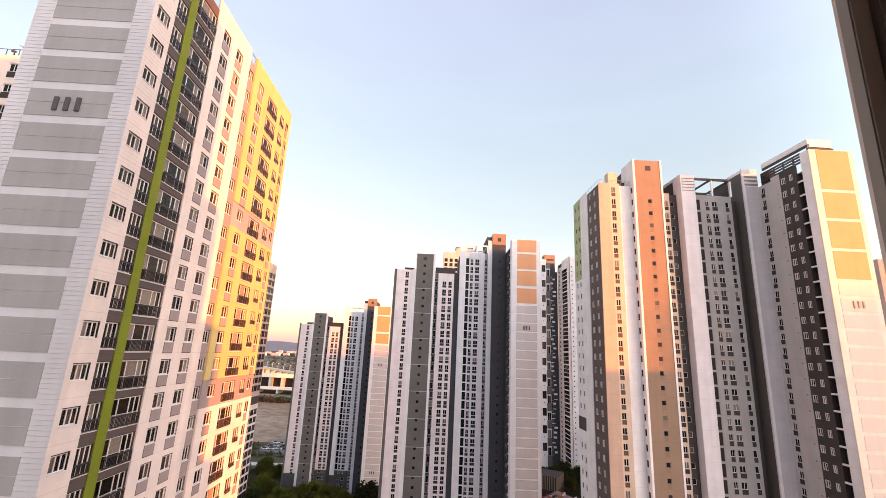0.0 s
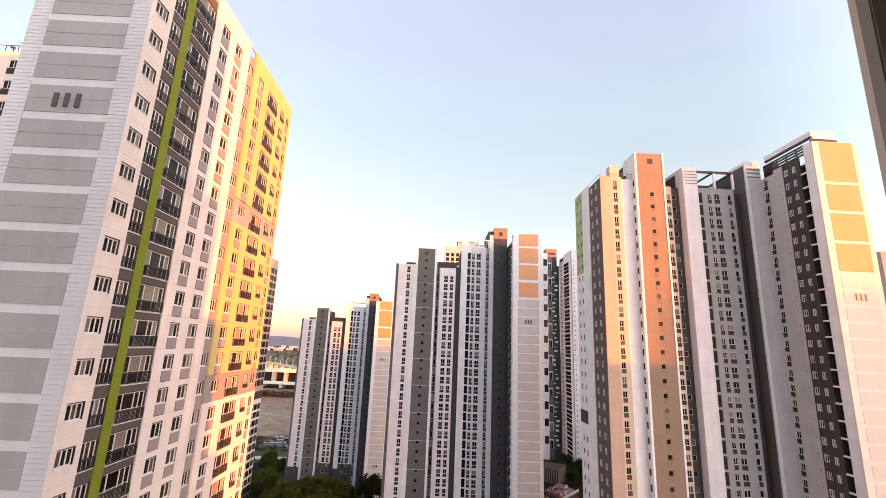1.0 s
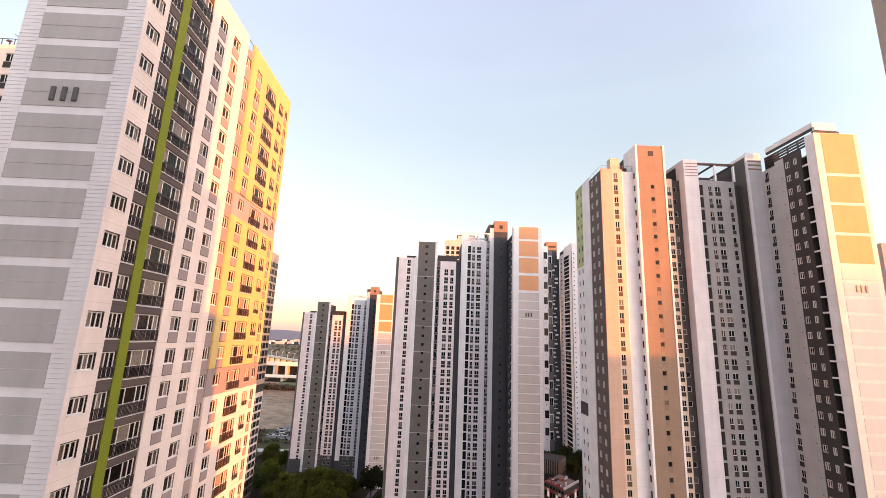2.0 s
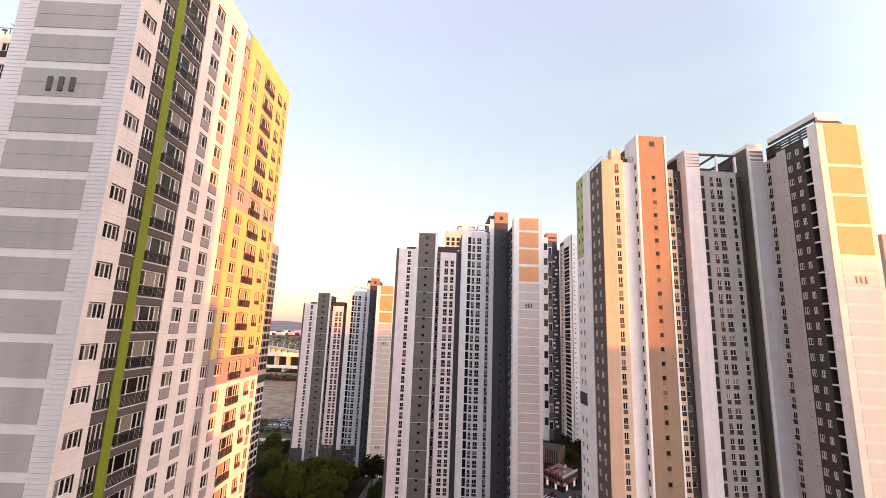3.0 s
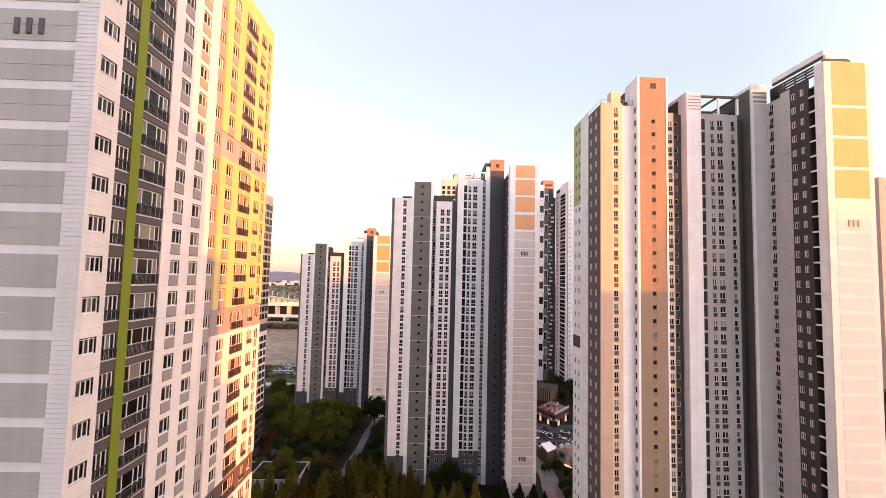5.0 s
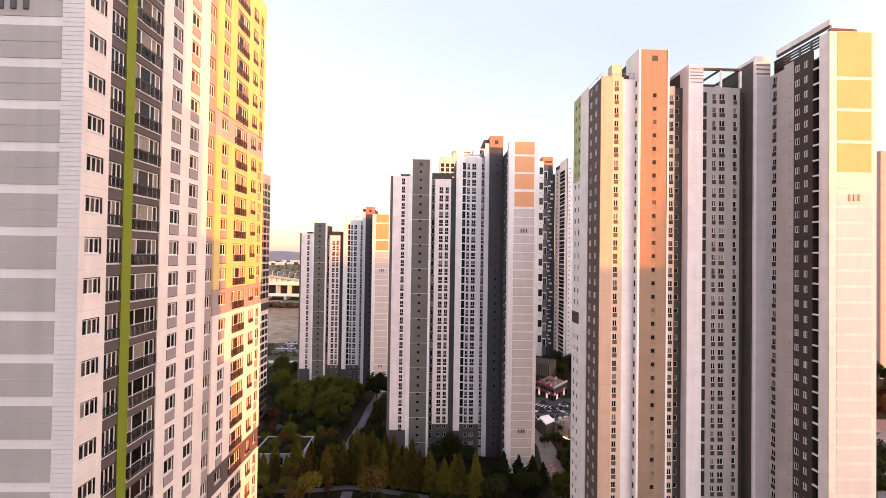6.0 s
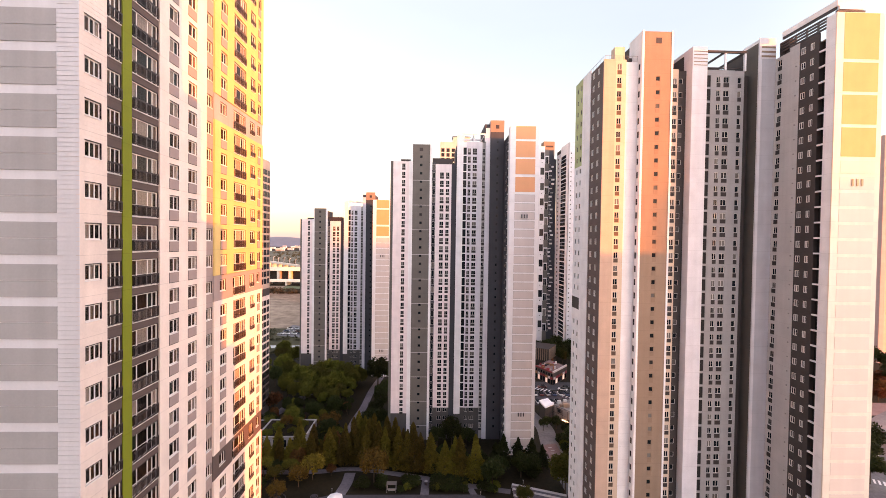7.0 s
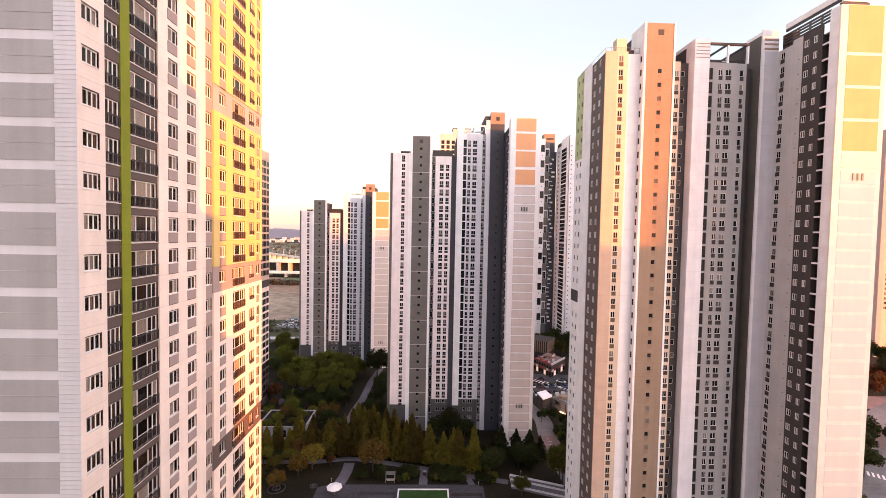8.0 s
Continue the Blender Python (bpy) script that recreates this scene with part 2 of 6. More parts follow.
M["yellow"] = paint("pale_yellow_paint", (0.69, 0.50, 0.205), streak=0.07)
M["yellow_panel"] = paint("ochre_yellow_panel_paint", (0.70, 0.385, 0.19), vary=0.05, streak=0.03, joint=1.0)
M["orange_panel"] = paint("orange_panel_paint", (0.90, 0.43, 0.23), vary=0.05, streak=0.03, joint=1.0)
M["pale_panel"] = paint("pale_beige_panel_paint", (0.71, 0.636, 0.606), vary=0.05, streak=0.03, joint=1.0)
M["green"] = paint("leaf_green_paint", (0.195, 0.235, 0.02), vary=0.10)
M["pale_green"] = paint("pale_green_paint", (0.46, 0.53, 0.28))
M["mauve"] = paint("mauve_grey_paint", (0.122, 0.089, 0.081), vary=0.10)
M["mauve_light"] = paint("light_mauve_paint", (0.42, 0.35, 0.345), vary=0.08)
M["wall_pale"] = paint("pale_stone_paint", (0.60, 0.56, 0.50))
M["brown"] = paint("red_brown_paint", (0.135, 0.098, 0.09), vary=0.12)
M["pink"] = paint("pale_pink_paint", (0.86, 0.76, 0.76))
M["lavender"] = paint("pale_lavender_grey_paint", (0.70, 0.675, 0.72))
M["spandrel_brown"] = paint("brown_spandrel_paint", (0.125, 0.08, 0.06), vary=0.08, joint=1.0)
M["tan_dark"] = paint("deep_tan_paint", (0.29, 0.195, 0.138), vary=0.08, joint=1.0)
M["joint"] = paint("shadow_joint", (0.40, 0.35, 0.34), vary=0.05, joint=1.0)
M["dark"] = paint("dark_taupe_paint", (0.070, 0.059, 0.056), vary=0.12)
M["base_grey"] = paint("dark_base_paint", (0.095, 0.088, 0.085), vary=0.12)
M["dark_blue"] = paint("dark_slate_paint", (0.060, 0.060, 0.070), vary=0.12)
M["shaft_grey"] = paint("taupe_grey_paint", (0.155, 0.142, 0.130), vary=0.12)
M["tan"] = paint("tan_paint", (0.325, 0.225, 0.162), vary=0.08)
M["mid_grey"] = paint("mid_grey_paint", (0.345, 0.335, 0.335))
M["pale_grey"] = paint("pale_grey_paint", (0.74, 0.725, 0.755))
M["gable_cream"] = paint("warm_cream_gable_paint", (0.88, 0.77, 0.645))
M["peach"] = paint("peach_paint", (0.60, 0.425, 0.335))
M["lift_shade"] = paint("shaded_grey_paint", (0.52, 0.52, 0.555))
M["lift_grey"] = paint("olive_grey_paint", (0.135, 0.122, 0.108), vary=0.12)
M["ochre"] = paint("ochre_sign_metal", (0.58, 0.42, 0.27), rough=0.5, vary=0.05, bump=0.001, joint=1.0)
M["light_grey"] = paint("light_grey_paint", (0.54, 0.515, 0.505))
M["concrete"] = paint("weathered_concrete", (0.38, 0.36, 0.34), vary=0.2, joint=1.0)
M["frame_white"] = paint("white_window_frame", (0.80, 0.77, 0.74), rough=0.4, vary=0.03, streak=0.02, bump=0.001, joint=1.0)
M["metal_dark"] = paint("dark_painted_steel", (0.045, 0.035, 0.035), rough=0.45, vary=0.1, bump=0.001, joint=1.0)
M["metal_grey"] = paint("grey_painted_steel", (0.30, 0.28, 0.28), rough=0.45, vary=0.1, bump=0.001, joint=1.0)
M["sign"] = paint("dark_grey_sign_metal", (0.10, 0.09, 0.09), rough=0.4, vary=0.05, bump=0.001, joint=1.0)
M["spandrel"] = paint("grey_spandrel_paint", (0.36, 0.28, 0.265), vary=0.05)
M["spandrel_dark"] = paint("dark_spandrel_paint", (0.042, 0.035, 0.034), vary=0.05, joint=1.0)
M["pane"] = pane_mat("window_glass", share=0.12)
M["pane_dark"] = pane_mat("dark_window_glass", light=(0.05, 0.05, 0.05))
M["glass"] = thin_glass("clear_glass", (0.78, 0.73, 0.69))
M["curtain"] = curtain_mat("curtain_fabric")
M["curtain_pale"] = curtain_mat("pale_curtain_fabric", 0.71)
# near-black colour stands in for shade inside balcony recesses and void windows
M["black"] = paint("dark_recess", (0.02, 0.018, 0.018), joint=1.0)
M["roof_white"] = paint("white_roof_coating", (0.86, 0.84, 0.84), vary=0.08, joint=1.0)
M["wall_brown"] = paint("dark_brown_cladding", (0.10, 0.072, 0.062), vary=0.12, joint=1.0)
M["wall_dark"] = paint("dark_umber_cladding", (0.045, 0.034, 0.030), vary=0.12, joint=1.0)
M["wall_beige"] = paint("beige_cladding", (0.42, 0.335, 0.30), vary=0.10, joint=1.0)
M["roof"] = rough_mat("roof_membrane", (0.16, 0.15, 0.14), (0.26, 0.25, 0.23), 0.6)

# ---------------------------------------------------------------- mesh helpers


def add_box(bm, x0, x1, y0, y1, z0, z1):
    v = [bm.verts.new(p) for p in ((x0, y0, z0), (x1, y0, z0), (x1, y1, z0), (x0, y1, z0), (x0, y0, z1), (x1, y0, z1), (x1, y1, z1), (x0, y1, z1))]
    for f in ((0, 3, 2, 1), (4, 5, 6, 7), (0, 1, 5, 4), (1, 2, 6, 5), (2, 3, 7, 6), (3, 0, 4, 7)):
        bm.faces.new([v[i] for i in f])


def quad(bm, *pts):
    bm.faces.new([bm.verts.new(p) for p in pts])


def mesh_of(name, bm, mat):
    me = bpy.data.meshes.new(name)
    bm.to_mesh(me)
    bm.free()
    if mat is not None:
        me.materials.append(mat)
    return me


def thing(name, loc, label, category, group="", kind=""):
    ob = new(name)
    ob.empty_display_size = 0.5
    ob.location = loc
    return tagged(ob, label, category, group, kind)


def attach(ob, parent, world_m=None):
    """Makes ob a part of parent; world_m is its pose in the world."""
    ob.parent = parent
    base = Matrix.Translation(parent.location) if parent.parent is None else None
    if base is not None:
        ob.matrix_parent_inverse = base.inverted()
    if world_m is not None:
        ob.matrix_basis = world_m
    return ob


def part(name, bm, mat, parent, label="", world_m=None):
    ob = new(name, mesh_of(name, bm, mat))
    attach(ob, parent, world_m)
    if label:
        ob["label"] = label
    return ob


def box_part(name, parent, mat, x0, x1, y0, y1, z0, z1, label=""):
    bm = bmesh.new()
    add_box(bm, x0, x1, y0, y1, z0, z1)
    return part(name, bm, mat, parent, label)


def place(face, plane, u, d, z):
    """A point u along a wall, d behind its outer plane, at height z."""
    if face == "S":
        return (u, plane + d, z)
    if face == "E":
        return (plane - d, u, z)
    return (plane + d, u, z)


def facade(root, mat, face, plane, u0, u1, z0, z1, cols=(), depth=0.25, name="wall", label=""):
    """A wall slab with real openings. cols: (ua, ub, [(za, zb), ...]) in rising order along the wall."""
    bm = bmesh.new()

    def q(a, b):
        (ua, za), (ub, zb) = a, b
        quad(bm, place(face, plane, ua, 0, za), place(face, plane, ub, 0, za), place(face, plane, ub, 0, zb), place(face, plane, ua, 0, zb))

    cur = u0
    for ua, ub, rows in sorted(cols):
        if ua - cur > 1e-4:
            q((cur, z0), (ua, z1))
        zc = z0
        for za, zb in rows:
            if za < z0 or zb > z1:
                continue
            if za - zc > 1e-4:
                q((ua, zc), (ub, za))
            for a, b in (((ua, za), (ub, za)), ((ub, za), (ub, zb)), ((ub, zb), (ua, zb)), ((ua, zb), (ua, za))):
                quad(bm, place(face, plane, a[0], 0, a[1]), place(face, plane, b[0], 0, b[1]), place(face, plane, b[0], depth, b[1]), place(face, plane, a[0], depth, a[1]))
            zc = zb
        if z1 - zc > 1e-4:
            q((ua, zc), (ub, z1))
        cur = ub
    if u1 - cur > 1e-4:
        q((cur, z0), (u1, z1))
    for a, b in (((u0, z0), (u1, z0)), ((u1, z0), (u1, z1)), ((u1, z1), (u0, z1)), ((u0, z1), (u0, z0))):
        quad(bm, place(face, plane, a[0], 0, a[1]), place(face, plane, b[0], 0, b[1]), place(face, plane, b[0], depth, b[1]), place(face, plane, a[0], depth, a[1]))
    return part(name, bm, mat, root, label)


def lattice(bm, xs, zs, solid, y0, y1):
    """One connected frame: the cells of a grid for which solid(i, j) holds, between the depths y0 and y1."""
    vv = {}

    def v(i, j, y):
        if (i, j, y) not in vv:
            vv[(i, j, y)] = bm.verts.new((xs[i], y, zs[j]))
        return vv[(i, j, y)]

    nx, nz = len(xs) - 1, len(zs) - 1

    def on(i, j):
        return 0 <= i < nx and 0 <= j < nz and solid(i, j)

    for i in range(nx):
        for j in range(nz):
            if not on(i, j):
                continue
            bm.faces.new((v(i, j, y0), v(i + 1, j, y0), v(i + 1, j + 1, y0), v(i, j + 1, y0)))
            bm.faces.new((v(i, j, y1), v(i, j + 1, y1), v(i + 1, j + 1, y1), v(i + 1, j, y1)))
            for di, dj, a, b in ((-1, 0, (i, j + 1), (i, j)), (1, 0, (i + 1, j), (i + 1, j + 1)), (0, -1, (i, j), (i + 1, j)), (0, 1, (i + 1, j + 1), (i, j + 1))):
                if not on(i + di, j + dj):
                    bm.faces.new((v(*a, y0), v(*a, y1), v(*b, y1), v(*b, y0)))


WINDOWS = {}


def window_meshes(key, w, h, panes, rail, spandrel, near, far=False):
    """The meshes of one kind of window, origin at the opening's lower corner on the wall's outer plane."""
    k = (key, round(w, 2), round(h, 2), panes, rail, spandrel, near, far)
    if k in WINDOWS:
        return WINDOWS[k]
    t = 0.085 if near else 0.10 if key == "thick" else 0.055
    splits = {4: (0.21, 0.62, 0.81), 2: (0.56,) if near else (0.5,), 3: (0.36, 0.66)}.get(panes, ())
    bm = bmesh.new()
    fy0, fy1 = (0.02, 0.15) if key == "thick" else (0.09, 0.15)
    xs = [0.0, t]
    for s in splits:
        xs += [w * s - t * 0.5, w * s + t * 0.5]
    xs += [w - t, w]
    if near and panes == 4:
        lattice(bm, xs, [0.0, t, h * 0.43, h * 0.43 + t * 0.35, h - t, h], lambda i, j: j % 2 == 0 or i % 2 == 0, fy0, fy1)
    else:
        lattice(bm, xs, [0.0, t, h - t, h], lambda i, j: j != 1 or i % 2 == 0, fy0, fy1)
    out = {"window": (mesh_of("window_frame", bm, M[{"dark": "metal_dark", "void": "metal_dark", "tan": "tan"}.get(key, "frame_white")]), "")}
    bm = bmesh.new()
    add_box(bm, t * 0.5, w - t * 0.5, 0.125, 0.13, t * 0.5, h - t * 0.5)
    if far:
        glazing = mesh_of("glazing", bm, None)
        bm = bmesh.new()
        bm.from_mesh(out["window"][0])
        n = len(bm.faces)
        bm.from_mesh(glazing)
        bm.faces.ensure_lookup_table()
        for f in bm.faces[n:]:
            f.material_index = 1
        bm.to_mesh(out["window"][0])
        bm.free()
        bpy.data.meshes.remove(glazing)
        out["window"][0].materials.append(M["pane_dark" if key == "dark" else "pane"])
    else:
        out["pane"] = (mesh_of("pane", bm, M["glass"] if near else M["black" if key == "void" else "pane_dark" if key == "dark" else "pane"]), "")
    if near:
        bm = bmesh.new()
        add_box(bm, -0.04, w + 0.04, -0.06, 0.055, -0.06, 0.0)
        out["sill"] = (mesh_of("sill", bm, M["frame_white"]), "")
        # dark strips draw in the recess shadow at head and far side
        bm = bmesh.new()
        lattice(bm, [-0.03, 0.0, w, w + 0.05], [-0.01, h, h + 0.06], lambda i, j: j == 1 or i == 2, -0.02, 0.09)
        if spandrel:
            add_box(bm, -0.05, w + 0.06, -0.012, 0.01, -spandrel - 0.06, -0.065)
        out["surround"] = (mesh_of("surround", bm, M["metal_dark"]), "dark metal drip edge round the window")
        bm = bmesh.new()
        edges = [0.0] + [(xs[2 * i] + xs[2 * i + 1]) / 2 for i in range(1, panes)] + [w]
        for ea, eb in zip(edges, edges[1:]):
            n = max(3, int((eb - ea) / 0.12))
            for za, zb in ((0, h * 0.43), (h * 0.44, h)) if panes == 4 else ((0, h),):
                low = [bm.verts.new((ea + (eb - ea - 0.004) * i / n, 0.155 + 0.02 * (i % 2), za)) for i in range(n + 1)]
                high = [bm.verts.new((v.co.x, v.co.y, zb)) for v in low]
                for i in range(n):
                    bm.faces.new((low[i], low[i + 1], high[i + 1], high[i]))
        out["curtain"] = (mesh_of("curtain", bm, M["curtain_pale" if panes == 4 else "curtain"]), "")
    if rail:
        bm = bmesh.new()
        rh = rail
        b = 0.04 if near else 0.05
        n = max(4, int(w / 0.15))
        xs = []
        for i in range(n + 1):
            x = (w - b) * i / n
            xs += [x, x + b]
        lattice(bm, xs, [0.08, 0.08 + 2.2 * b, rh - 3.2 * b, rh], lambda i, j: j != 1 or i % 2 == 0, -0.14, -0.14 + b)
        out["railing"] = (mesh_of("railing", bm, M["metal_dark"]), "dark steel balcony railing")
    if spandrel:
        bm = bmesh.new()
        add_box(bm, 0, w, -0.03, 0.02, -spandrel, -0.07)
        out["spandrel"] = (mesh_of("spandrel", bm, M[{"light": "spandrel_brown", "tan": "tan_dark"}.get(key, "spandrel" if near else "spandrel_dark")]), "grey panel below the window")
    WINDOWS[k] = out
    return out


TURN = {"S": Matrix.Identity(4), "E": pose(0, 0, 0, 0, 0, 90), "W": pose(0, 0, 0, 0, 0, -90)}


def put_window(root, face, plane, ua, ub, za, zb, key="plain", panes=2, rail=0.0, spandrel=0.0, near=False, far=False):
    meshes = window_meshes(key, ub - ua, zb - za, panes, rail, spandrel, near, far)
    u = ub if face == "W" else ua
    m = Matrix.Translation(place(face, plane, u, 0, za)) @ TURN[face]
    main = None
    for nm, (me, label) in meshes.items():
        ob = new(nm, me)
        if main is None:
            main = attach(ob, root, m)
        else:
            ob.parent = main
        if nm == "pane" and near:
            ob.visible_shadow = False
        if label:
            ob["label"] = label
    return main


def window_wall(root, mat, face, plane, u0, u1, z0, z1, cols, floors, name="wall", label="", depth=0.25, far=False):
    """A wall with columns of windows. cols: dicts with a, b (along the wall), lo, hi (above each floor) and the kind's settings."""
    holes = []
    for c in cols:
        rows = []
        for k in floors:
            za, zb = k * S + c["lo"], k * S + c["hi"]
            if za - 0.02 < z0 or zb + 0.02 > z1 or ("skip" in c and k in c["skip"]):
                continue
            rows.append((za, zb))
            kw = {n: c[n] for n in ("key", "panes", "rail", "spandrel", "near", "far") if n in c}
            kw.setdefault("far", far)
            put_window(root, face, plane, c["a"], c["b"], za, zb, **kw)
        holes.append((c["a"], c["b"], rows))
    return facade(root, mat, face, plane, u0, u1, z0, z1, holes, depth, name, label)


S = 2.9


def letter_bars(root, face_y, x0, x1, z0, z1, n=3, mat="sign"):
    """Upright sign bars fixed to a gable."""
    step = (x1 - x0) / n
    for i in range(n):
        bm = bmesh.new()
        a = x0 + i * step + step * 0.24
        b = a + step * 0.42
        add_box(bm, a, b, face_y - 0.18, face_y + 0.02, z0, z1)
        bmesh.ops.bevel(bm, geom=bm.edges[:], offset=0.03, segments=1, affect="EDGES")
        part("sign_bar", bm, M[mat], root, "ochre metal sign bar" if mat == "ochre" else "dark grey metal sign bar")


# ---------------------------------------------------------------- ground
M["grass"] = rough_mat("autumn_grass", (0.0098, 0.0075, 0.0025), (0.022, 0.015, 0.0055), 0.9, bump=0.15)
M["asphalt"] = rough_mat("asphalt", (0.05, 0.05, 0.055), (0.085, 0.085, 0.09), 1.5, rough=0.85, bump=0.02)
M["street"] = rough_mat("worn_pale_asphalt", (0.12, 0.11, 0.11), (0.19, 0.18, 0.175), 0.8, rough=0.85, bump=0.02)
M["paving"] = rough_mat("grey_paving", (0.045, 0.039, 0.042), (0.075, 0.066, 0.070), 1.2, rough=0.8, bump=0.02)
M["soil"] = rough_mat("dry_field_soil", (0.15, 0.098, 0.066), (0.37, 0.265, 0.185), 0.11, bump=0.3)
M["path"] = rough_mat("pale_grey_paving", (0.095, 0.086, 0.094), (0.15, 0.137, 0.148), 1.2, rough=0.8, bump=0.02)
M["scrub"] = rough_mat("scrub", (0.030, 0.032, 0.014), (0.085, 0.070, 0.034), 0.12, bump=0.4)
M["meadow"] = rough_mat("dull_green_meadow", (0.075, 0.095, 0.045), (0.125, 0.135, 0.07), 0.05, bump=0.3)
M["court"] = rough_mat("green_court", (0.010, 0.042, 0.008), (0.018, 0.062, 0.013), 0.8, rough=0.7, bump=0.01)
M["red_paving"] = rough_mat("red_brown_paving", (0.17, 0.105, 0.095), (0.24, 0.155, 0.14), 1.5, bump=0.02)
M["water"] = rough_mat("shallow_water", (0.20, 0.21, 0.22), (0.28, 0.29, 0.30), 0.2, rough=0.2, bump=0.02)
# distance haze is mixed into these two base colours
M["wood_far"] = rough_mat("haze_pale_woodland", (0.085, 0.095, 0.07), (0.15, 0.15, 0.11), 0.03, bump=2.0)
M["hill"] = rough_mat("haze_blue_hill_woodland", (0.115, 0.148, 0.19), (0.155, 0.185, 0.225), 0.01, bump=6.0)
M["bark"] = rough_mat("bark", (0.05, 0.035, 0.025), (0.09, 0.065, 0.045), 4.0, bump=0.03)
M["leaf_green"] = leaf_mat("green_leaves", (0.072, 0.082, 0.009), (0.150, 0.148, 0.022))
M["leaf_dark"] = leaf_mat("dark_green_leaves", (0.022, 0.030, 0.007), (0.044, 0.055, 0.013))
M["leaf_rust"] = leaf_mat("olive_rust_needles", (0.092, 0.074, 0.010), (0.165, 0.126, 0.018))
M["leaf_yellow"] = leaf_mat("yellow_leaves", (0.11, 0.074, 0.009), (0.28, 0.185, 0.028))
M["leaf_olive"] = leaf_mat("olive_yellow_leaves", (0.085, 0.078, 0.010), (0.17, 0.15, 0.022))
M["leaf_red"] = leaf_mat("russet_leaves", (0.08, 0.036, 0.011), (0.16, 0.07, 0.02))


def slab(name, mat, pts, z0, z1, label, category="", kind="structure"):
    """A flat slab over a plan polygon."""
    bm = bmesh.new()
    lo = [bm.verts.new((x, y, z0)) for x, y in pts]
    hi = [bm.verts.new((x, y, z1)) for x, y in pts]
    bm.faces.new(hi)
    n = len(pts)
    for i in range(n):
        bm.faces.new((lo[i], lo[(i + 1) % n], hi[(i + 1) % n], hi[i]))
    bmesh.ops.recalc_face_normals(bm, faces=bm.faces[:])
    ob = new(name, mesh_of(name, bm, mat))
    return tagged(ob, label, category or name, "", kind)


def ground_sheet():
    bm = bmesh.new()
    bmesh.ops.create_grid(bm, x_segments=60, y_segments=60, size=1.0)
    for v in bm.verts:
        sx, sy = v.co.x, v.co.y
        v.co.x = math.copysign(abs(sx) ** 2.5, sx) * 4500
        v.co.y = math.copysign(abs(sy) ** 2.5, sy) * 4500
        v.co.z = 0
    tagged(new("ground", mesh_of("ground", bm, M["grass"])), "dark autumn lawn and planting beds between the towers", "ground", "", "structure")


ground_sheet()

# ---------------------------------------------------------------- near tower with the striped gable


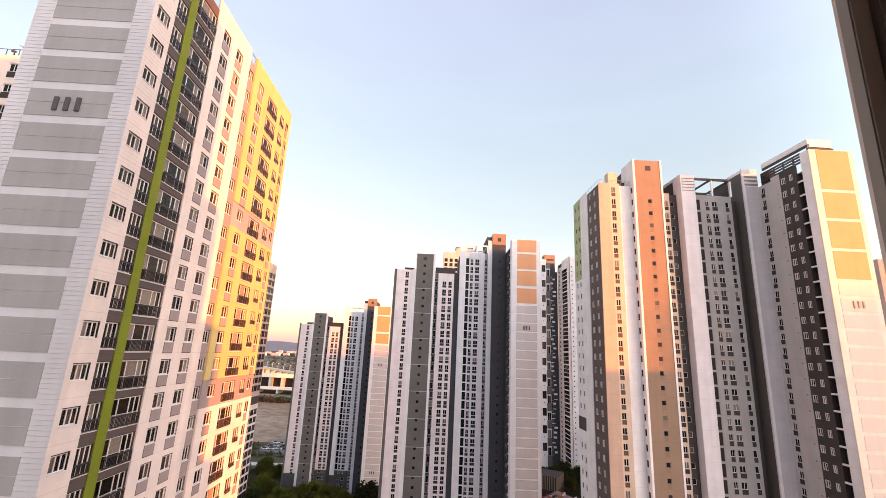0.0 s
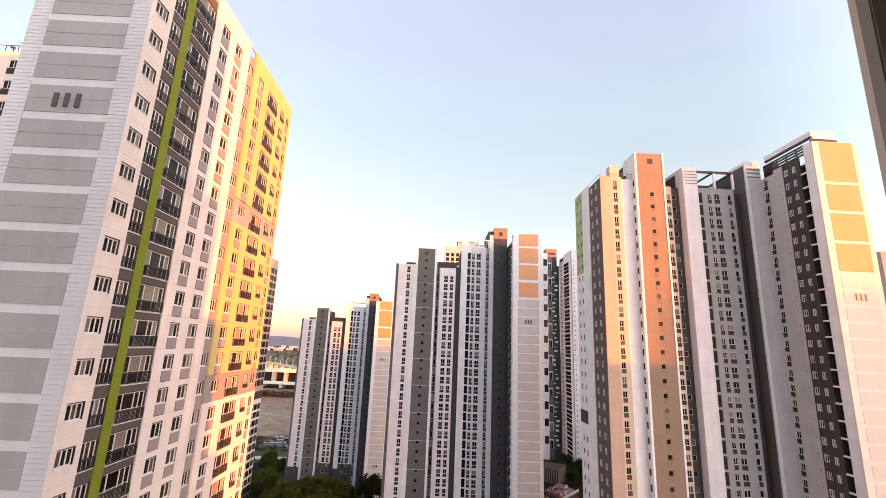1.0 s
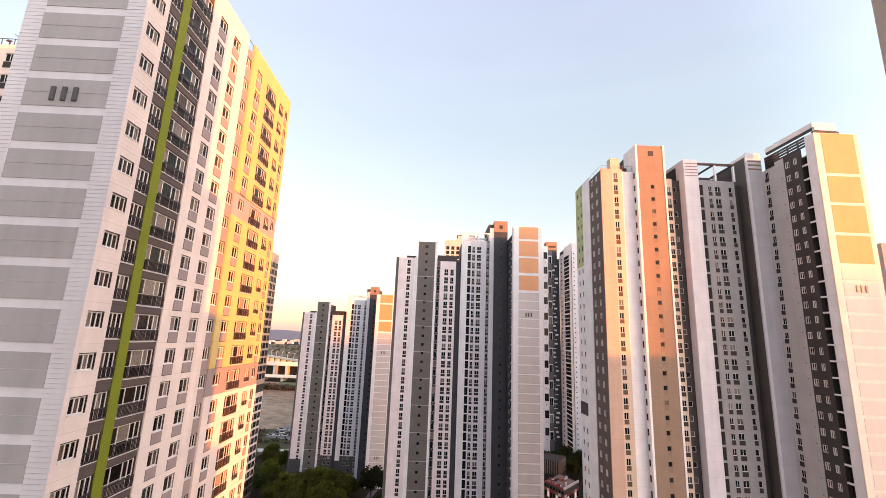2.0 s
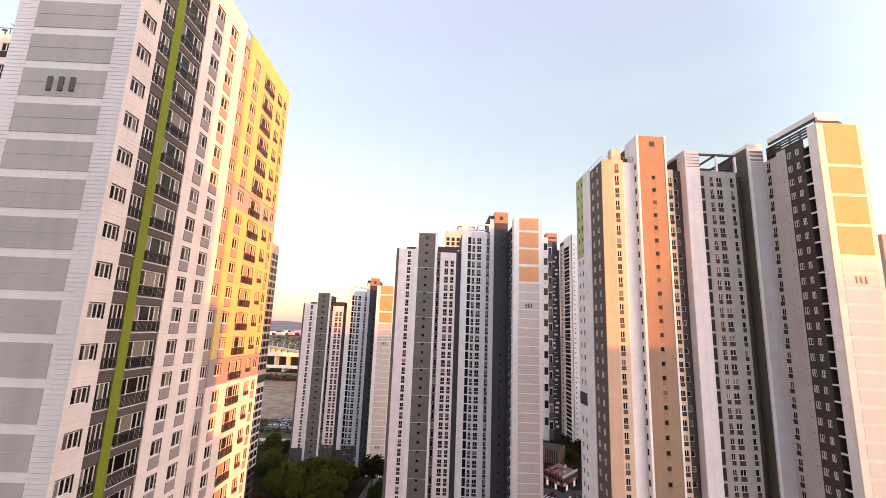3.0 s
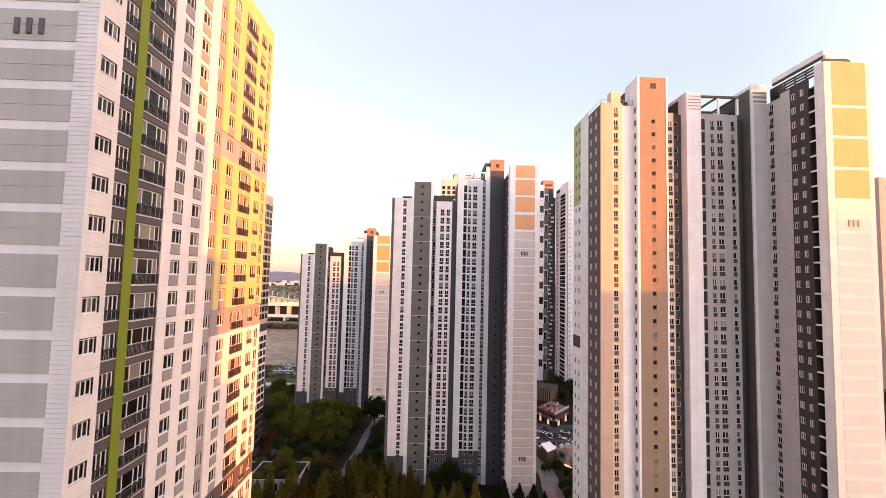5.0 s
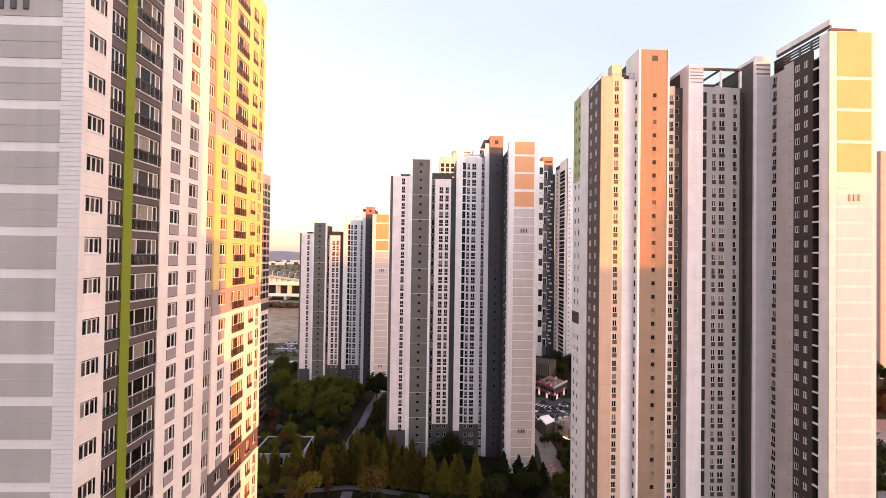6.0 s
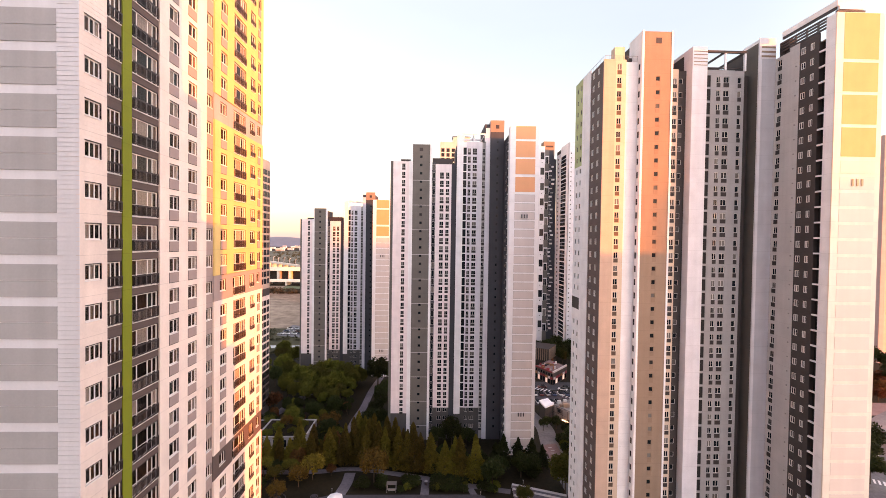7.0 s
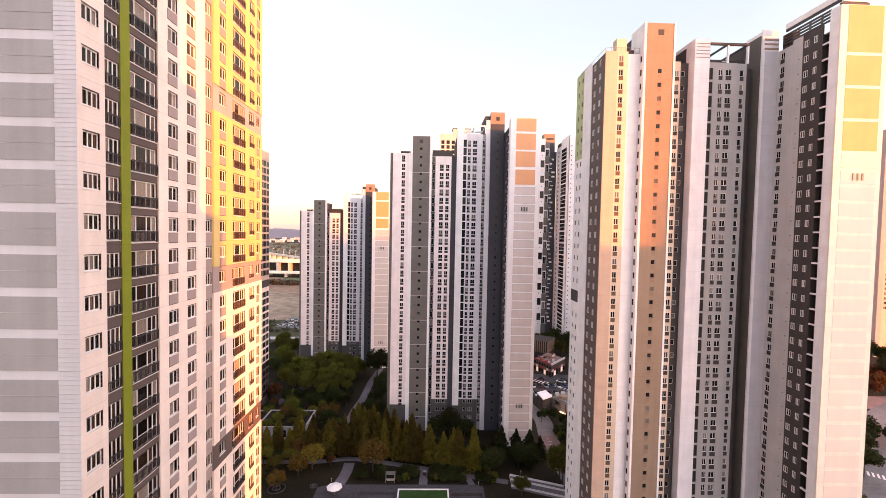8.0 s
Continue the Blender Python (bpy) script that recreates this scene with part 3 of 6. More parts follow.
def near_tower():
    x0, x1, y0, y1, top = -33.47, -24.12, 30.0, 61.45, 106.3
    root = thing("apartment_tower", (-28.8, 45.0, 0), "tall white apartment tower with yellow blocks and grey gable panels", "apartment building")
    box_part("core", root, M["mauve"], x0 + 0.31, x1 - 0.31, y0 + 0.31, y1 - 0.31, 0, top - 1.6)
    box_part("roof", root, M["roof"], x0 + 0.31, x1 - 0.31, y0 + 0.31, y1 - 0.31, top - 1.59, top - 1.4)
    fl = range(10, 36)
    # long face, strip by strip
    window_wall(root, M["cream"], "E", x1, 30.0, 32.47, 0, top, [dict(a=30.44, b=31.87, lo=1.12, hi=2.25, panes=3, near=True)], fl)
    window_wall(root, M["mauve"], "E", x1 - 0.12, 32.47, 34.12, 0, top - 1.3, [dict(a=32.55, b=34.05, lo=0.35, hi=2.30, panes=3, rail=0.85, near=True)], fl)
    facade(root, M["green"], "E", x1 - 0.03, 34.12, 35.15, 0, top, name="stripe", label="leaf-green painted vertical stripe")
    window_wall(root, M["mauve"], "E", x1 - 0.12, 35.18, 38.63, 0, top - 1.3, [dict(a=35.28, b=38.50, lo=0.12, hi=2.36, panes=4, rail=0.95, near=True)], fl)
    small = dict(lo=1.02, hi=2.30, panes=2, near=True)
    window_wall(root, M["cream"], "E", x1, 38.63, 46.46, 0, top, [dict(a=40.03, b=41.40, spandrel=0.98, **small), dict(a=43.05, b=44.50, spandrel=0.98, **small)], fl)
    window_wall(root, M["spandrel"], "E", x1 - 0.10, 46.46, 48.0, 0, top - 1.3, [dict(a=46.56, b=47.75, lo=1.02, hi=2.30, panes=2, near=True)], fl)
    cols = [dict(a=49.40, b=50.75, spandrel=0.98, **small),
            dict(a=52.60, b=55.80, lo=0.12, hi=2.36, panes=4, rail=0.95, near=True),
            dict(a=57.29, b=58.60, lo=0.62, hi=2.30, panes=2, rail=0.60, near=True),
            dict(a=59.67, b=60.50, spandrel=0.98, lo=1.02, hi=2.30, panes=1, near=True)]
    blocks = ((0, 15, "cream"), (15, 16, "mauve"), (16, 22, "cream"), (22, 23, "spandrel"), (23, 29, "yellow"), (29, 30, "mauve_light"), (30, 36.65, "yellow"))
    for a, b, mat in blocks:
        band = mat in ("spandrel", "mauve_light", "mauve")
        cc = [dict(c, spandrel=0.0) for c in cols] if band else cols
        zt = min(b * S, top)
        window_wall(root, M[mat], "E", x1 + (0.0 if band else 0.08), 48.0, y1, a * S, zt, cc, [k for k in fl if a <= k < b])
    # gable: boards, bands and sunk panels
    facade(root, M["siding"], "S", y0, x0 + 0.26, x1 - 0.26, 0, top, name="gable_wall", label="white boarded gable")
    bm = bmesh.new()
    z = 30.0
    while z < top - 0.1:
        for a, b in ((x0, -31.98), (-25.60, x1)):
            add_box(bm, a, b, y0 - 0.05, y0, z, z + 0.290)
        z += 0.3222
    ob = part("weatherboarding", bm, M["siding"], root, "narrow white weatherboards")
    ob["kind"] = "stuff"
    # the boards go on round the corner, past the windows of the first strip
    bm = bmesh.new()
    z = 30.0
    while z < top - 0.1:
        k = (z % S) / S
        window = 0.24 < k < 0.84 and z < 104
        for a, b in ((y0, 30.36), (31.98, 32.46)) if window else ((y0, 32.46),):
            add_box(bm, x1, x1 + 0.012, a, b, z, z + 0.309)
        z += 0.3222
    ob = part("weatherboarding", bm, M["cream"], root, "narrow cream weatherboards")
    ob["kind"] = "stuff"
    bm = bmesh.new()
    add_box(bm, -31.96, -25.62, y0 - 0.045, y0, 0.0, 1.11)
    me = mesh_of("panel", bm, M["panel_grey"])
    for k in range(9, 37):
        for h in (0.03, 1.18):
            if k * S + h + 1.13 > top:
                continue
            ob = new("panel", me)
            attach(ob, root, Matrix.Translation((0, 0, k * S + h)))
    letter_bars(root, y0, -30.12, -27.57, 87.46, 88.62)
    # back and far end
    facade(root, M["cream"], "W", x0, 30.0, y1, 0, top)
    box_part("end_wall", root, M["cream"], x0 + 0.26, x1 - 0.26, y1 - 0.25, y1, 0, top)
    # glazed rails where the parapet steps down
    for ya, yb in ((32.5, 34.1), (35.2, 38.6), (46.5, 47.95)):
        bm = bmesh.new()
        lattice(bm, [0.0, 0.07, yb - ya - 0.07, yb - ya], [0.0, 0.07, 1.15, 1.22], lambda i, j: not (i == 1 and j == 1), 0.0, 0.06)
        part("roof_rail", bm, M["metal_grey"], root, "", Matrix.Translation((x1 - 0.15, ya, top - 1.3)) @ TURN["E"])
    # wing behind
    wz = 105.0
    window_wall(root, M["cream"], "S", 48.4, -75.0, x0, 0, wz,
                [dict(a=-55.1, b=-53.9, lo=1.2, hi=2.3, spandrel=0.9), dict(a=-57.9, b=-56.6, lo=1.2, hi=2.3, spandrel=0.9), dict(a=-52.0, b=-50.6, lo=1.2, hi=2.3, spandrel=0.9)], range(27, 36))
    box_part("wing", root, M["cream"], -75.0, x0 - 0.01, 48.72, 60.0, 0, wz - 0.5)
    bm = bmesh.new()
    for x in np.arange(-74, -34, 1.6):
        add_box(bm, x, x + 0.06, 48.7, 48.76, wz, wz + 1.1)
    add_box(bm, -74, -34, 48.7, 48.76, wz + 1.04, wz + 1.1)
    part("wing_rail", bm, M["metal_dark"], root)
    bm = bmesh.new()
    add_box(bm, -53.05, -52.95, 49.0, 49.1, wz - 0.5, wz + 2.6)
    add_box(bm, -55.0, -52.9, 49.02, 49.08, wz + 1.7, wz + 1.78)
    for i in range(4):
        add_box(bm, -54.9 + i * 0.55, -54.85 + i * 0.55, 48.6, 49.5, wz + 1.66, wz + 1.70)
    bmesh.ops.create_cone(bm, segments=14, radius1=0.3, radius2=0.08, depth=0.14, cap_ends=True, matrix=Matrix.Translation((-55.6, 48.8, wz + 0.9)) @ pose(0, 0, 0, 60, 0, 30))
    add_box(bm, -55.65, -55.55, 48.9, 49.0, wz - 0.5, wz + 0.9)
    part("aerial", bm, M["metal_dark"], root, "roof aerial and dish")


near_tower()


# ---------------------------------------------------------------- towers of the row


def gable_end(root, y, x0, x1, px0, px1, top, accents, accent_mat, panel_mat, wall_mat, sign_z, fl_lo=0, sign_mat="sign", gap=0.09):
    """A white gable with one sunk-looking panel a storey and tall coloured ones at its top."""
    facade(root, M[wall_mat], "S", y, x0, x1, 0, top, name="gable_wall")
    bm = bmesh.new()
    add_box(bm, px0, px1, y - 0.04, y, 0, 2.25)
    n = len(bm.faces)
    # flat grey edging paints the shadow gap that makes the panel look sunk
    lattice(bm, [px0 - gap, px0 - 0.004, px1 + 0.004, px1 + gap], [-gap, -0.004, 2.254, 2.25 + gap], lambda i, j: (i, j) != (1, 1), y - 0.012, y)
    bm.faces.ensure_lookup_table()
    for f in bm.faces[n:]:
        f.material_index = 1
    me = mesh_of("panel", bm, M[panel_mat])
    me.materials.append(M["joint"])
    low = min(a for a, b in accents)
    k = fl_lo
    while k * S + 2.3 < low - 0.2:
        if k >= 1:
            attach(new("panel", me), root, Matrix.Translation((0, 0, k * S + 0.03)))
        k += 1
    for a, b in accents:
        box_part("panel", root, M[accent_mat], px0, px1, y - 0.04, y, a, b, "coloured gable panel")
    for zs in sign_z:
        c = (px0 + px1) / 2
        letter_bars(root, y - 0.04, c - 1.3, c + 1.3, zs - 0.1, zs + 1.15, 3, sign_mat)


def balcony_stack(root, x, y0, y1, z0, z1):
    """Open service balconies in a west wall: recess shade painted as a near-black sheet, white slab edges."""
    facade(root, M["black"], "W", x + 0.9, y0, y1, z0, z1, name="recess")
    bm = bmesh.new()
    add_box(bm, x + 0.01, x + 0.3, y0, y1, 0, 0.30)
    me = mesh_of("balcony_slab", bm, M["white"])
    k = int(z0 / S) + 1
    while k * S < z1:
        attach(new("balcony_slab", me), root, Matrix.Translation((0, 0, k * S - 0.2)))
        k += 1


def pergola(root, x0, x1, y0, y1, z0, z1, mat="white"):
    """Open roof frame of beams and posts."""
    b = 0.35
    for n, (a0, a1, c0, c1, e0, e1) in {
        "beam": (x0, x1, y0, y0 + b, z1 - 0.5, z1), "beam_back": (x0, x1, y1 - b, y1, z1 - 0.5, z1),
        "beam_low": (x0, x1, y1 - b, y1, z0 + 0.6, z0 + 0.9)}.items():
        box_part("roof_beam", root, M[mat], a0, a1, c0, c1, e0, e1)
    for i in range(3):
        xx = x0 + (x1 - x0 - b) * i / 2
        box_part("roof_post", root, M["white"], xx, xx + b, y0 + 0.02, y0 + b - 0.02, z0, z1 - 0.5)
        box_part("roof_beam", root, M[mat], xx, xx + b * 0.7, y0 + b, y1 - b, z1 - 0.45, z1 - 0.05)


def right_tower():
    root = thing("apartment_tower", (58, 95, 0), "tall grey and white apartment tower with yellow gable panels", "apartment building")
    fl = range(1, 38)
    W = M["white"]
    # cores
    for i, (a, b, c, d, e) in enumerate(((37.02, 44.1, 92.1, 108.6, 109.3), (44.65, 51.0, 91, 100, 115.5), (51.0, 68.4, 91.6, 106, 107.0), (69.0, 72.0, 88.82, 100, 113.5), (73.5, 80.7, 75.32, 100, 109.0), (72.51, 73.49, 78.5, 100, 109.0))):
        box_part("core", root, M["dark"], a, b, c, d, 0, e)
    # west end of the left wing
    dk = [dict(a=93.4, b=94.5, lo=1.0, hi=2.3, panes=2, key="thick"), dict(a=96.3, b=97.5, lo=1.0, hi=2.3, panes=2, key="thick")]
    window_wall(root, M["brown"], "W", 36.7, 91.45, 98.5, 0, 110.2, dk, fl)
    facade(root, W, "W", 36.55, 98.5, 103.4, 0, 110.9)
    gw = [dict(a=104.4, b=105.3, lo=1.05, hi=2.3, panes=1), dict(a=106.8, b=107.7, lo=1.05, hi=2.3, panes=1)]
    for a, b, mat in ((0, 18.75, "white"), (18.75, 19.75, "dark"), (19.75, 31, "white"), (31, 38.3, "pale_green")):
        window_wall(root, M[mat], "W", 36.7, 103.4, 108.9, a * S, b * S, gw, [k for k in fl if a - 0.5 < k < b])
    # front of the left wing
    facade(root, M["peach"], "S", 91.2, 36.7, 39.3, 0, 110.5)
    window_wall(root, M["ivory"], "S", 91.3, 39.3, 41.6, 0, 110.5, [dict(a=39.65, b=40.6, lo=1.0, hi=2.3, panes=2, spandrel=0.95, key="light")], fl)
    facade(root, W, "S", 91.75, 41.6, 44.34, 0, 110.2)
    facade(root, W, "W", 41.6 - 0.0, 91.56, 92.6, 0, 0.5)
    box_part("roof_box", root, M["ivory"], 39.34, 41.49, 92.0, 94.0, 109.3, 113.5)
    # stair shaft
    window_wall(root, W, "W", 44.35, 90.61, 96.0, 0, 116.2, [dict(a=90.8, b=91.62, lo=0.95, hi=2.3, panes=1, key="void")], fl)
    sh = [dict(a=47.5, b=48.35, lo=1.30, hi=2.25, panes=1, key="tan", spandrel=1.0)]
    window_wall(root, M["tan"], "S", 90.1, 44.82, 50.7, 0, 116.1, sh, range(1, 37))
    box_part("vent", root, M["metal_dark"], 47.35, 48.55, 90.05, 90.3, 113.6, 114.8)
    box_part("fin", root, W, 44.36, 44.82, 89.98, 90.6, 0, 116.3)
    box_part("fin", root, W, 50.7, 51.1, 90.0, 90.6, 0, 116.3)
    # wall right of the shaft
    window_wall(root, M["ivory"], "S", 91.0, 51.11, 52.9, 0, 108.6, [dict(a=51.6, b=52.6, lo=1.05, hi=2.3, panes=2, spandrel=0.9)], fl)
    window_wall(root, M["dark"], "S", 91.02, 52.9, 54.61, 0, 108.3, [dict(a=53.05, b=53.85, lo=1.1, hi=2.2, panes=1)], fl)
    box_part("pillar", root, M["pale_grey"], 54.62, 57.82, 88.9, 92.0, 0, 112.6)
    for i in range(5):
        box_part("louvre", root, M["tan"], 54.9, 57.8, 88.84, 88.9, 108.7 + i * 0.72, 108.84 + i * 0.72)
    window_wall(root, M["mid_grey"], "S", 89.6, 57.83, 59.15, 0, 108.1, [dict(a=58.1, b=59.08, lo=0.1, hi=2.55, panes=1, key="void")], fl)
    window_wall(root, M["mid_grey"], "S", 89.62, 59.15, 64.3, 0, 108.1, [dict(a=60.34, b=61.16, lo=1.05, hi=2.3, panes=2, spandrel=0.95), dict(a=61.85, b=63.06, lo=1.05, hi=2.3, panes=2, spandrel=0.95)], fl)
    window_wall(root, M["mid_grey"], "S", 89.85, 64.3, 66.5, 0, 108.1, [dict(a=65.1, b=65.87, lo=1.05, hi=2.3, panes=1, spandrel=0.95)], fl)
    facade(root, M["dark"], "S", 91.5, 66.5, 68.6, 0, 107.8)
    pergola(root, 57.86, 66.8, 89.7, 99.0, 108.1, 112.3, "dark")
    for i in range(4):
        box_part("roof_beam", root, M["metal_dark"], 57.9, 66.6, 91.0 + i * 1.9, 91.2 + i * 1.9, 109.0 + i * 0.35, 109.25 + i * 0.35)
    box_part("roof_beam", root, W, 54.62, 55.0, 92.01, 99.0, 111.9, 112.6)
    box_part("roof_wall", root, M["dark"], 54.7, 54.95, 92.01, 99.0, 106.5, 111.89)
    box_part("roof_wall", root, M["dark"], 51.2, 54.69, 98.7, 99.0, 106.5, 110.2)
    # lift tower
    facade(root, W, "W", 68.65, 88.76, 93.2, 0, 114.3)
    facade(root, M["lift_grey"], "W", 68.59, 88.82, 92.95, 0, 113.6, depth=0.05, name="inlay")
    # shade painted grey; top and left edge kept paler as the lit part
    facade(root, M["lift_shade"], "S", 88.5, 69.25, 72.19, 0, 110.2)
    facade(root, M["pale_grey"], "S", 88.5, 68.65, 69.24, 0, 110.2)
    facade(root, M["pale_grey"], "S", 88.5, 68.65, 72.19, 110.21, 114.6)
    for i in range(3):
        box_part("louvre", root, M["tan"], 69.1, 72.1, 88.42, 88.5, 110.6 + i * 0.95, 110.95 + i * 0.95)
    box_part("tower_roof", root, M["roof"], 68.95, 72.4, 88.8, 95.0, 114.0, 114.3)
    # west face of the gable wing
    x = 72.2
    facade(root, W, "W", x, 75.26, 77.07, 0, 112.9)
    balcony_stack(root, x, 77.08, 78.42, 0, 109.6)
    window_wall(root, M["dark"], "W", x, 78.42, 82.6, 0, 110.9, [dict(a=79.45, b=80.25, lo=1.0, hi=2.3, panes=2, key="thick"), dict(a=81.3, b=82.3, lo=1.0, hi=2.3, panes=2, key="thick")], fl)
    facade(root, M["light_grey"], "W", x - 0.06, 82.6, 84.86, 0, 110.9)
    window_wall(root, M["light_grey"], "W", x, 84.86, 88.5, 0, 110.2, [dict(a=86.87, b=87.9, lo=1.0, hi=2.3, panes=2, spandrel=0.95)], fl)
    bm = bmesh.new()
    bmesh.ops.create_cone(bm, segments=8, radius1=0.16, radius2=0.12, depth=0.14, cap_ends=True, matrix=pose(-0.05, 0, 0, 0, 90, 0))
    me = mesh_of("vent_cap", bm, M["metal_grey"])
    for k in range(3, 37):
        attach(new("vent_cap", me), root, Matrix.Translation((x - 0.06, 83.3, k * S + 2.2)))
    # plant on the roofs
    for a, b, c, d, e, f, mat in ((51.6, 52.5, 93.0, 94.2, 108.65, 109.9, "wall_brown"), (52.9, 53.9, 92.6, 93.5, 108.35, 109.3, "light_grey"), (53.2, 54.3, 94.5, 96.0, 107.1, 109.8, "wall_brown"),
                                 (42.0, 43.6, 93.0, 94.4, 109.31, 111.6, "metal_dark"), (73.0, 74.2, 86.0, 87.4, 109.31, 111.0, "wall_brown"), (74.6, 76.0, 82.0, 84.0, 109.31, 110.6, "light_grey")):
        bm = bmesh.new()
        add_box(bm, a, b, c, d, e, f)
        bmesh.ops.bevel(bm, geom=bm.edges[:], offset=0.05, segments=1, affect="EDGES")
        part("roof_unit", bm, M[mat], root)
    # crown over the wing
    box_part("crown_band", root, W, 72.2, 72.6, 75.0, 87.0, 114.05, 115.1)
    box_part("crown_soffit", root, M["metal_dark"], 72.26, 72.6, 75.41, 87.0, 113.6, 114.04)
    box_part("crown_band", root, W, 72.61, 77.0, 74.99, 75.35, 113.45, 115.1)
    box_part("crown_soffit", root, M["metal_dark"], 72.19, 77.3, 74.95, 75.4, 113.0, 113.29)
    for z in (111.0, 111.6, 112.2, 112.75):
        box_part("crown_bar", root, M["metal_dark"], 72.25, 72.45, 77.1, 87.6, z, z + 0.34)
    box_part("crown_wall", root, M["metal_dark"], 72.6, 73.8, 85.6, 88.0, 109.31, 113.2)
    for yy in (79.0, 81.5, 84.0, 86.5):
        box_part("crown_post", root, M["metal_dark"], 72.46, 72.7, yy, yy + 0.25, 109.2, 113.2)
    gable_end(root, 75.0, 72.21, 81.03, 73.6, 80.06, 112.95, ((87.15, 92.4), (92.98, 98.25), (98.83, 104.05), (104.65, 112.85)), "yellow_panel", "rose_panel", "gable_cream", (82.0,), 8, "ochre", 0.012)
    facade(root, W, "E", 81.03, 75.26, 100, 0, 112.9)
    # unseen block, its height set to keep the orange-panelled gable in shade
    box_part("rear_wing", root, W, 68.0, 80.71, 100.01, 112.0, 0, 112.0)
    box_part("wing_roof", root, M["roof"], 72.6, 80.7, 75.4, 100, 109.1, 109.3)
    # roof rail of the left wing
    bm = bmesh.new()
    for i in range(8):
        add_box(bm, 36.9, 36.95, 92 + i * 2, 92.05 + i * 2, 110.2, 111.4)
        add_box(bm, 37 + i, 37.05 + i, 91.5, 91.55, 110.4, 111.4)
    add_box(bm, 36.9, 36.95, 92, 107, 111.35, 111.4)
    add_box(bm, 37, 44.2, 91.5, 91.55, 111.35, 111.4)
    part("roof_rail", bm, M["metal_grey"], root)


def row_tower(dx, dy, drop, accent_mat, accents, label, gy, sign_z):
    """A tower of the row; built round one plan, moved by dx, dy and lowered by drop storeys."""
    root = thing("apartment_tower", (dx + 5, dy + 155, 0), label, "apartment building", "row of apartment towers")
    Y = 151.0 + dy
    dz = -drop * S
    fl = range(1, 37 - drop)
    W = M["white"]

    def bays(*args):
        return window_wall(*args, far=drop > 0)

    def X(v):
        return v + dx

    for a, b, c, e in ((-14.2, -7.2, 0.7, 97.5), (-7.0, -0.5, 0.0, 103.5), (-0.5, 8.6, 0.7, 97.8), (8.6, 18.6, 0.7, 104.8), (18.6, 25.2, 0.4, 112.5)):
        box_part("core", root, M["dark_blue"], X(a), X(b), Y + c, Y + 14, 0, e + dz)
    box_part("core", root, M["dark_blue"], X(26.6), X(34.8), gy + 0.32, Y + 12, 0, 107.0 + dz)
    facade(root, M["shaft_grey"], "S", Y + 0.6, X(-14.64), X(-13.64), 0, 99 + dz)
    base = 9.1
    facade(root, M["base_grey"], "S", Y + 0.12, X(-13.64), X(-8.0), 0, base)
    bays(root, M["pink"], "S", Y, X(-13.64), X(-8.0), base, 98.8 + dz, [dict(a=X(-10.55), b=X(-9.35), lo=1.0, hi=2.35, panes=2, spandrel=0.9)], fl)
    box_part("roof_cap", root, M["metal_dark"], X(-11), X(-7.6), Y + 1, Y + 5, 97.6 + dz, 99.7 + dz)
    box_part("fin", root, W, X(-7.99), X(-7.05), Y - 0.4, Y + 0.6, 0, 98.9 + dz)
    box_part("fin", root, W, X(-7.04), X(-6.72), Y - 0.85, Y, 0, 104.8 + dz)
    bays(root, M["shaft_grey"], "S", Y - 0.8, X(-6.72), X(-0.75), 0, 104.7 + dz, [dict(a=X(-4.25), b=X(-3.35), lo=1.3, hi=2.2, panes=1, key="dark")], range(1, 35 - drop))
    box_part("vent", root, M["metal_dark"], X(-4.4), X(-3.2), Y - 0.83, Y - 0.5, 102.3 + dz, 103.5 + dz)
    z = 5.0
    while z < 100 + dz:
        box_part("joint_strip", root, M["light_grey"], X(-6.72), X(-0.75), Y - 0.84, Y - 0.8, z, z + 0.14)
        z += 3 * S
    box_part("fin", root, W, X(-0.75), X(0.05), Y - 0.9, Y, 0, 104.8 + dz)
    bays(root, M["dark_blue"], "S", Y + 0.3, X(0.12), X(1.33), 0, 98.8 + dz, [dict(a=X(0.2), b=X(1.2), lo=0.2, hi=2.3, panes=1)], fl)
    b2 = 11.2
    w2 = [dict(a=X(2.85), b=X(4.25), lo=1.0, hi=2.35, panes=2, spandrel=0.9), dict(a=X(5.0), b=X(6.2), lo=1.0, hi=2.35, panes=2, spandrel=0.9)]
    bays(root, M["base_grey"], "S", Y + 0.12, X(1.33), X(6.98), 0, b2, [dict(c, spandrel=0.0) for c in w2], range(1, 4))
    bays(root, M["pink"], "S", Y, X(1.33), X(6.98), b2, 98.0 + dz, w2, fl)
    box_part("roof_cap", root, M["metal_dark"], X(0.2), X(7.4), Y + 0.6, Y + 6, 98.0 + dz, 100.2 + dz)
    facade(root, M["dark_blue"], "S", Y + 0.65, X(6.98), X(8.79), 0, 98.2 + dz)
    facade(root, M["base_grey"], "S", Y + 0.0, X(8.8), X(11.0), 0, base)
    box_part("pillar", root, W, X(8.8), X(11.0), Y - 0.5, Y + 0.6, base, 109 + dz)
    bays(root, W, "S", Y + 0.2, X(11.0), X(12.3), b2, 106 + dz, [dict(a=X(11.1), b=X(12.25), lo=0.05, hi=2.6, panes=1, key="dark")], fl)
    w3 = [dict(a=X(12.7), b=X(13.7), lo=1.0, hi=2.35, panes=2, spandrel=0.9), dict(a=X(14.4), b=X(15.9), lo=1.0, hi=2.35, panes=2, spandrel=0.9)]
    bays(root, M["base_grey"], "S", Y + 0.12, X(11.0), X(17.8), 0, b2, [dict(c, spandrel=0.0) for c in w3], range(1, 4))
    bays(root, M["lavender"], "S", Y, X(12.3), X(17.8), b2, 106.2 + dz, w3, fl)
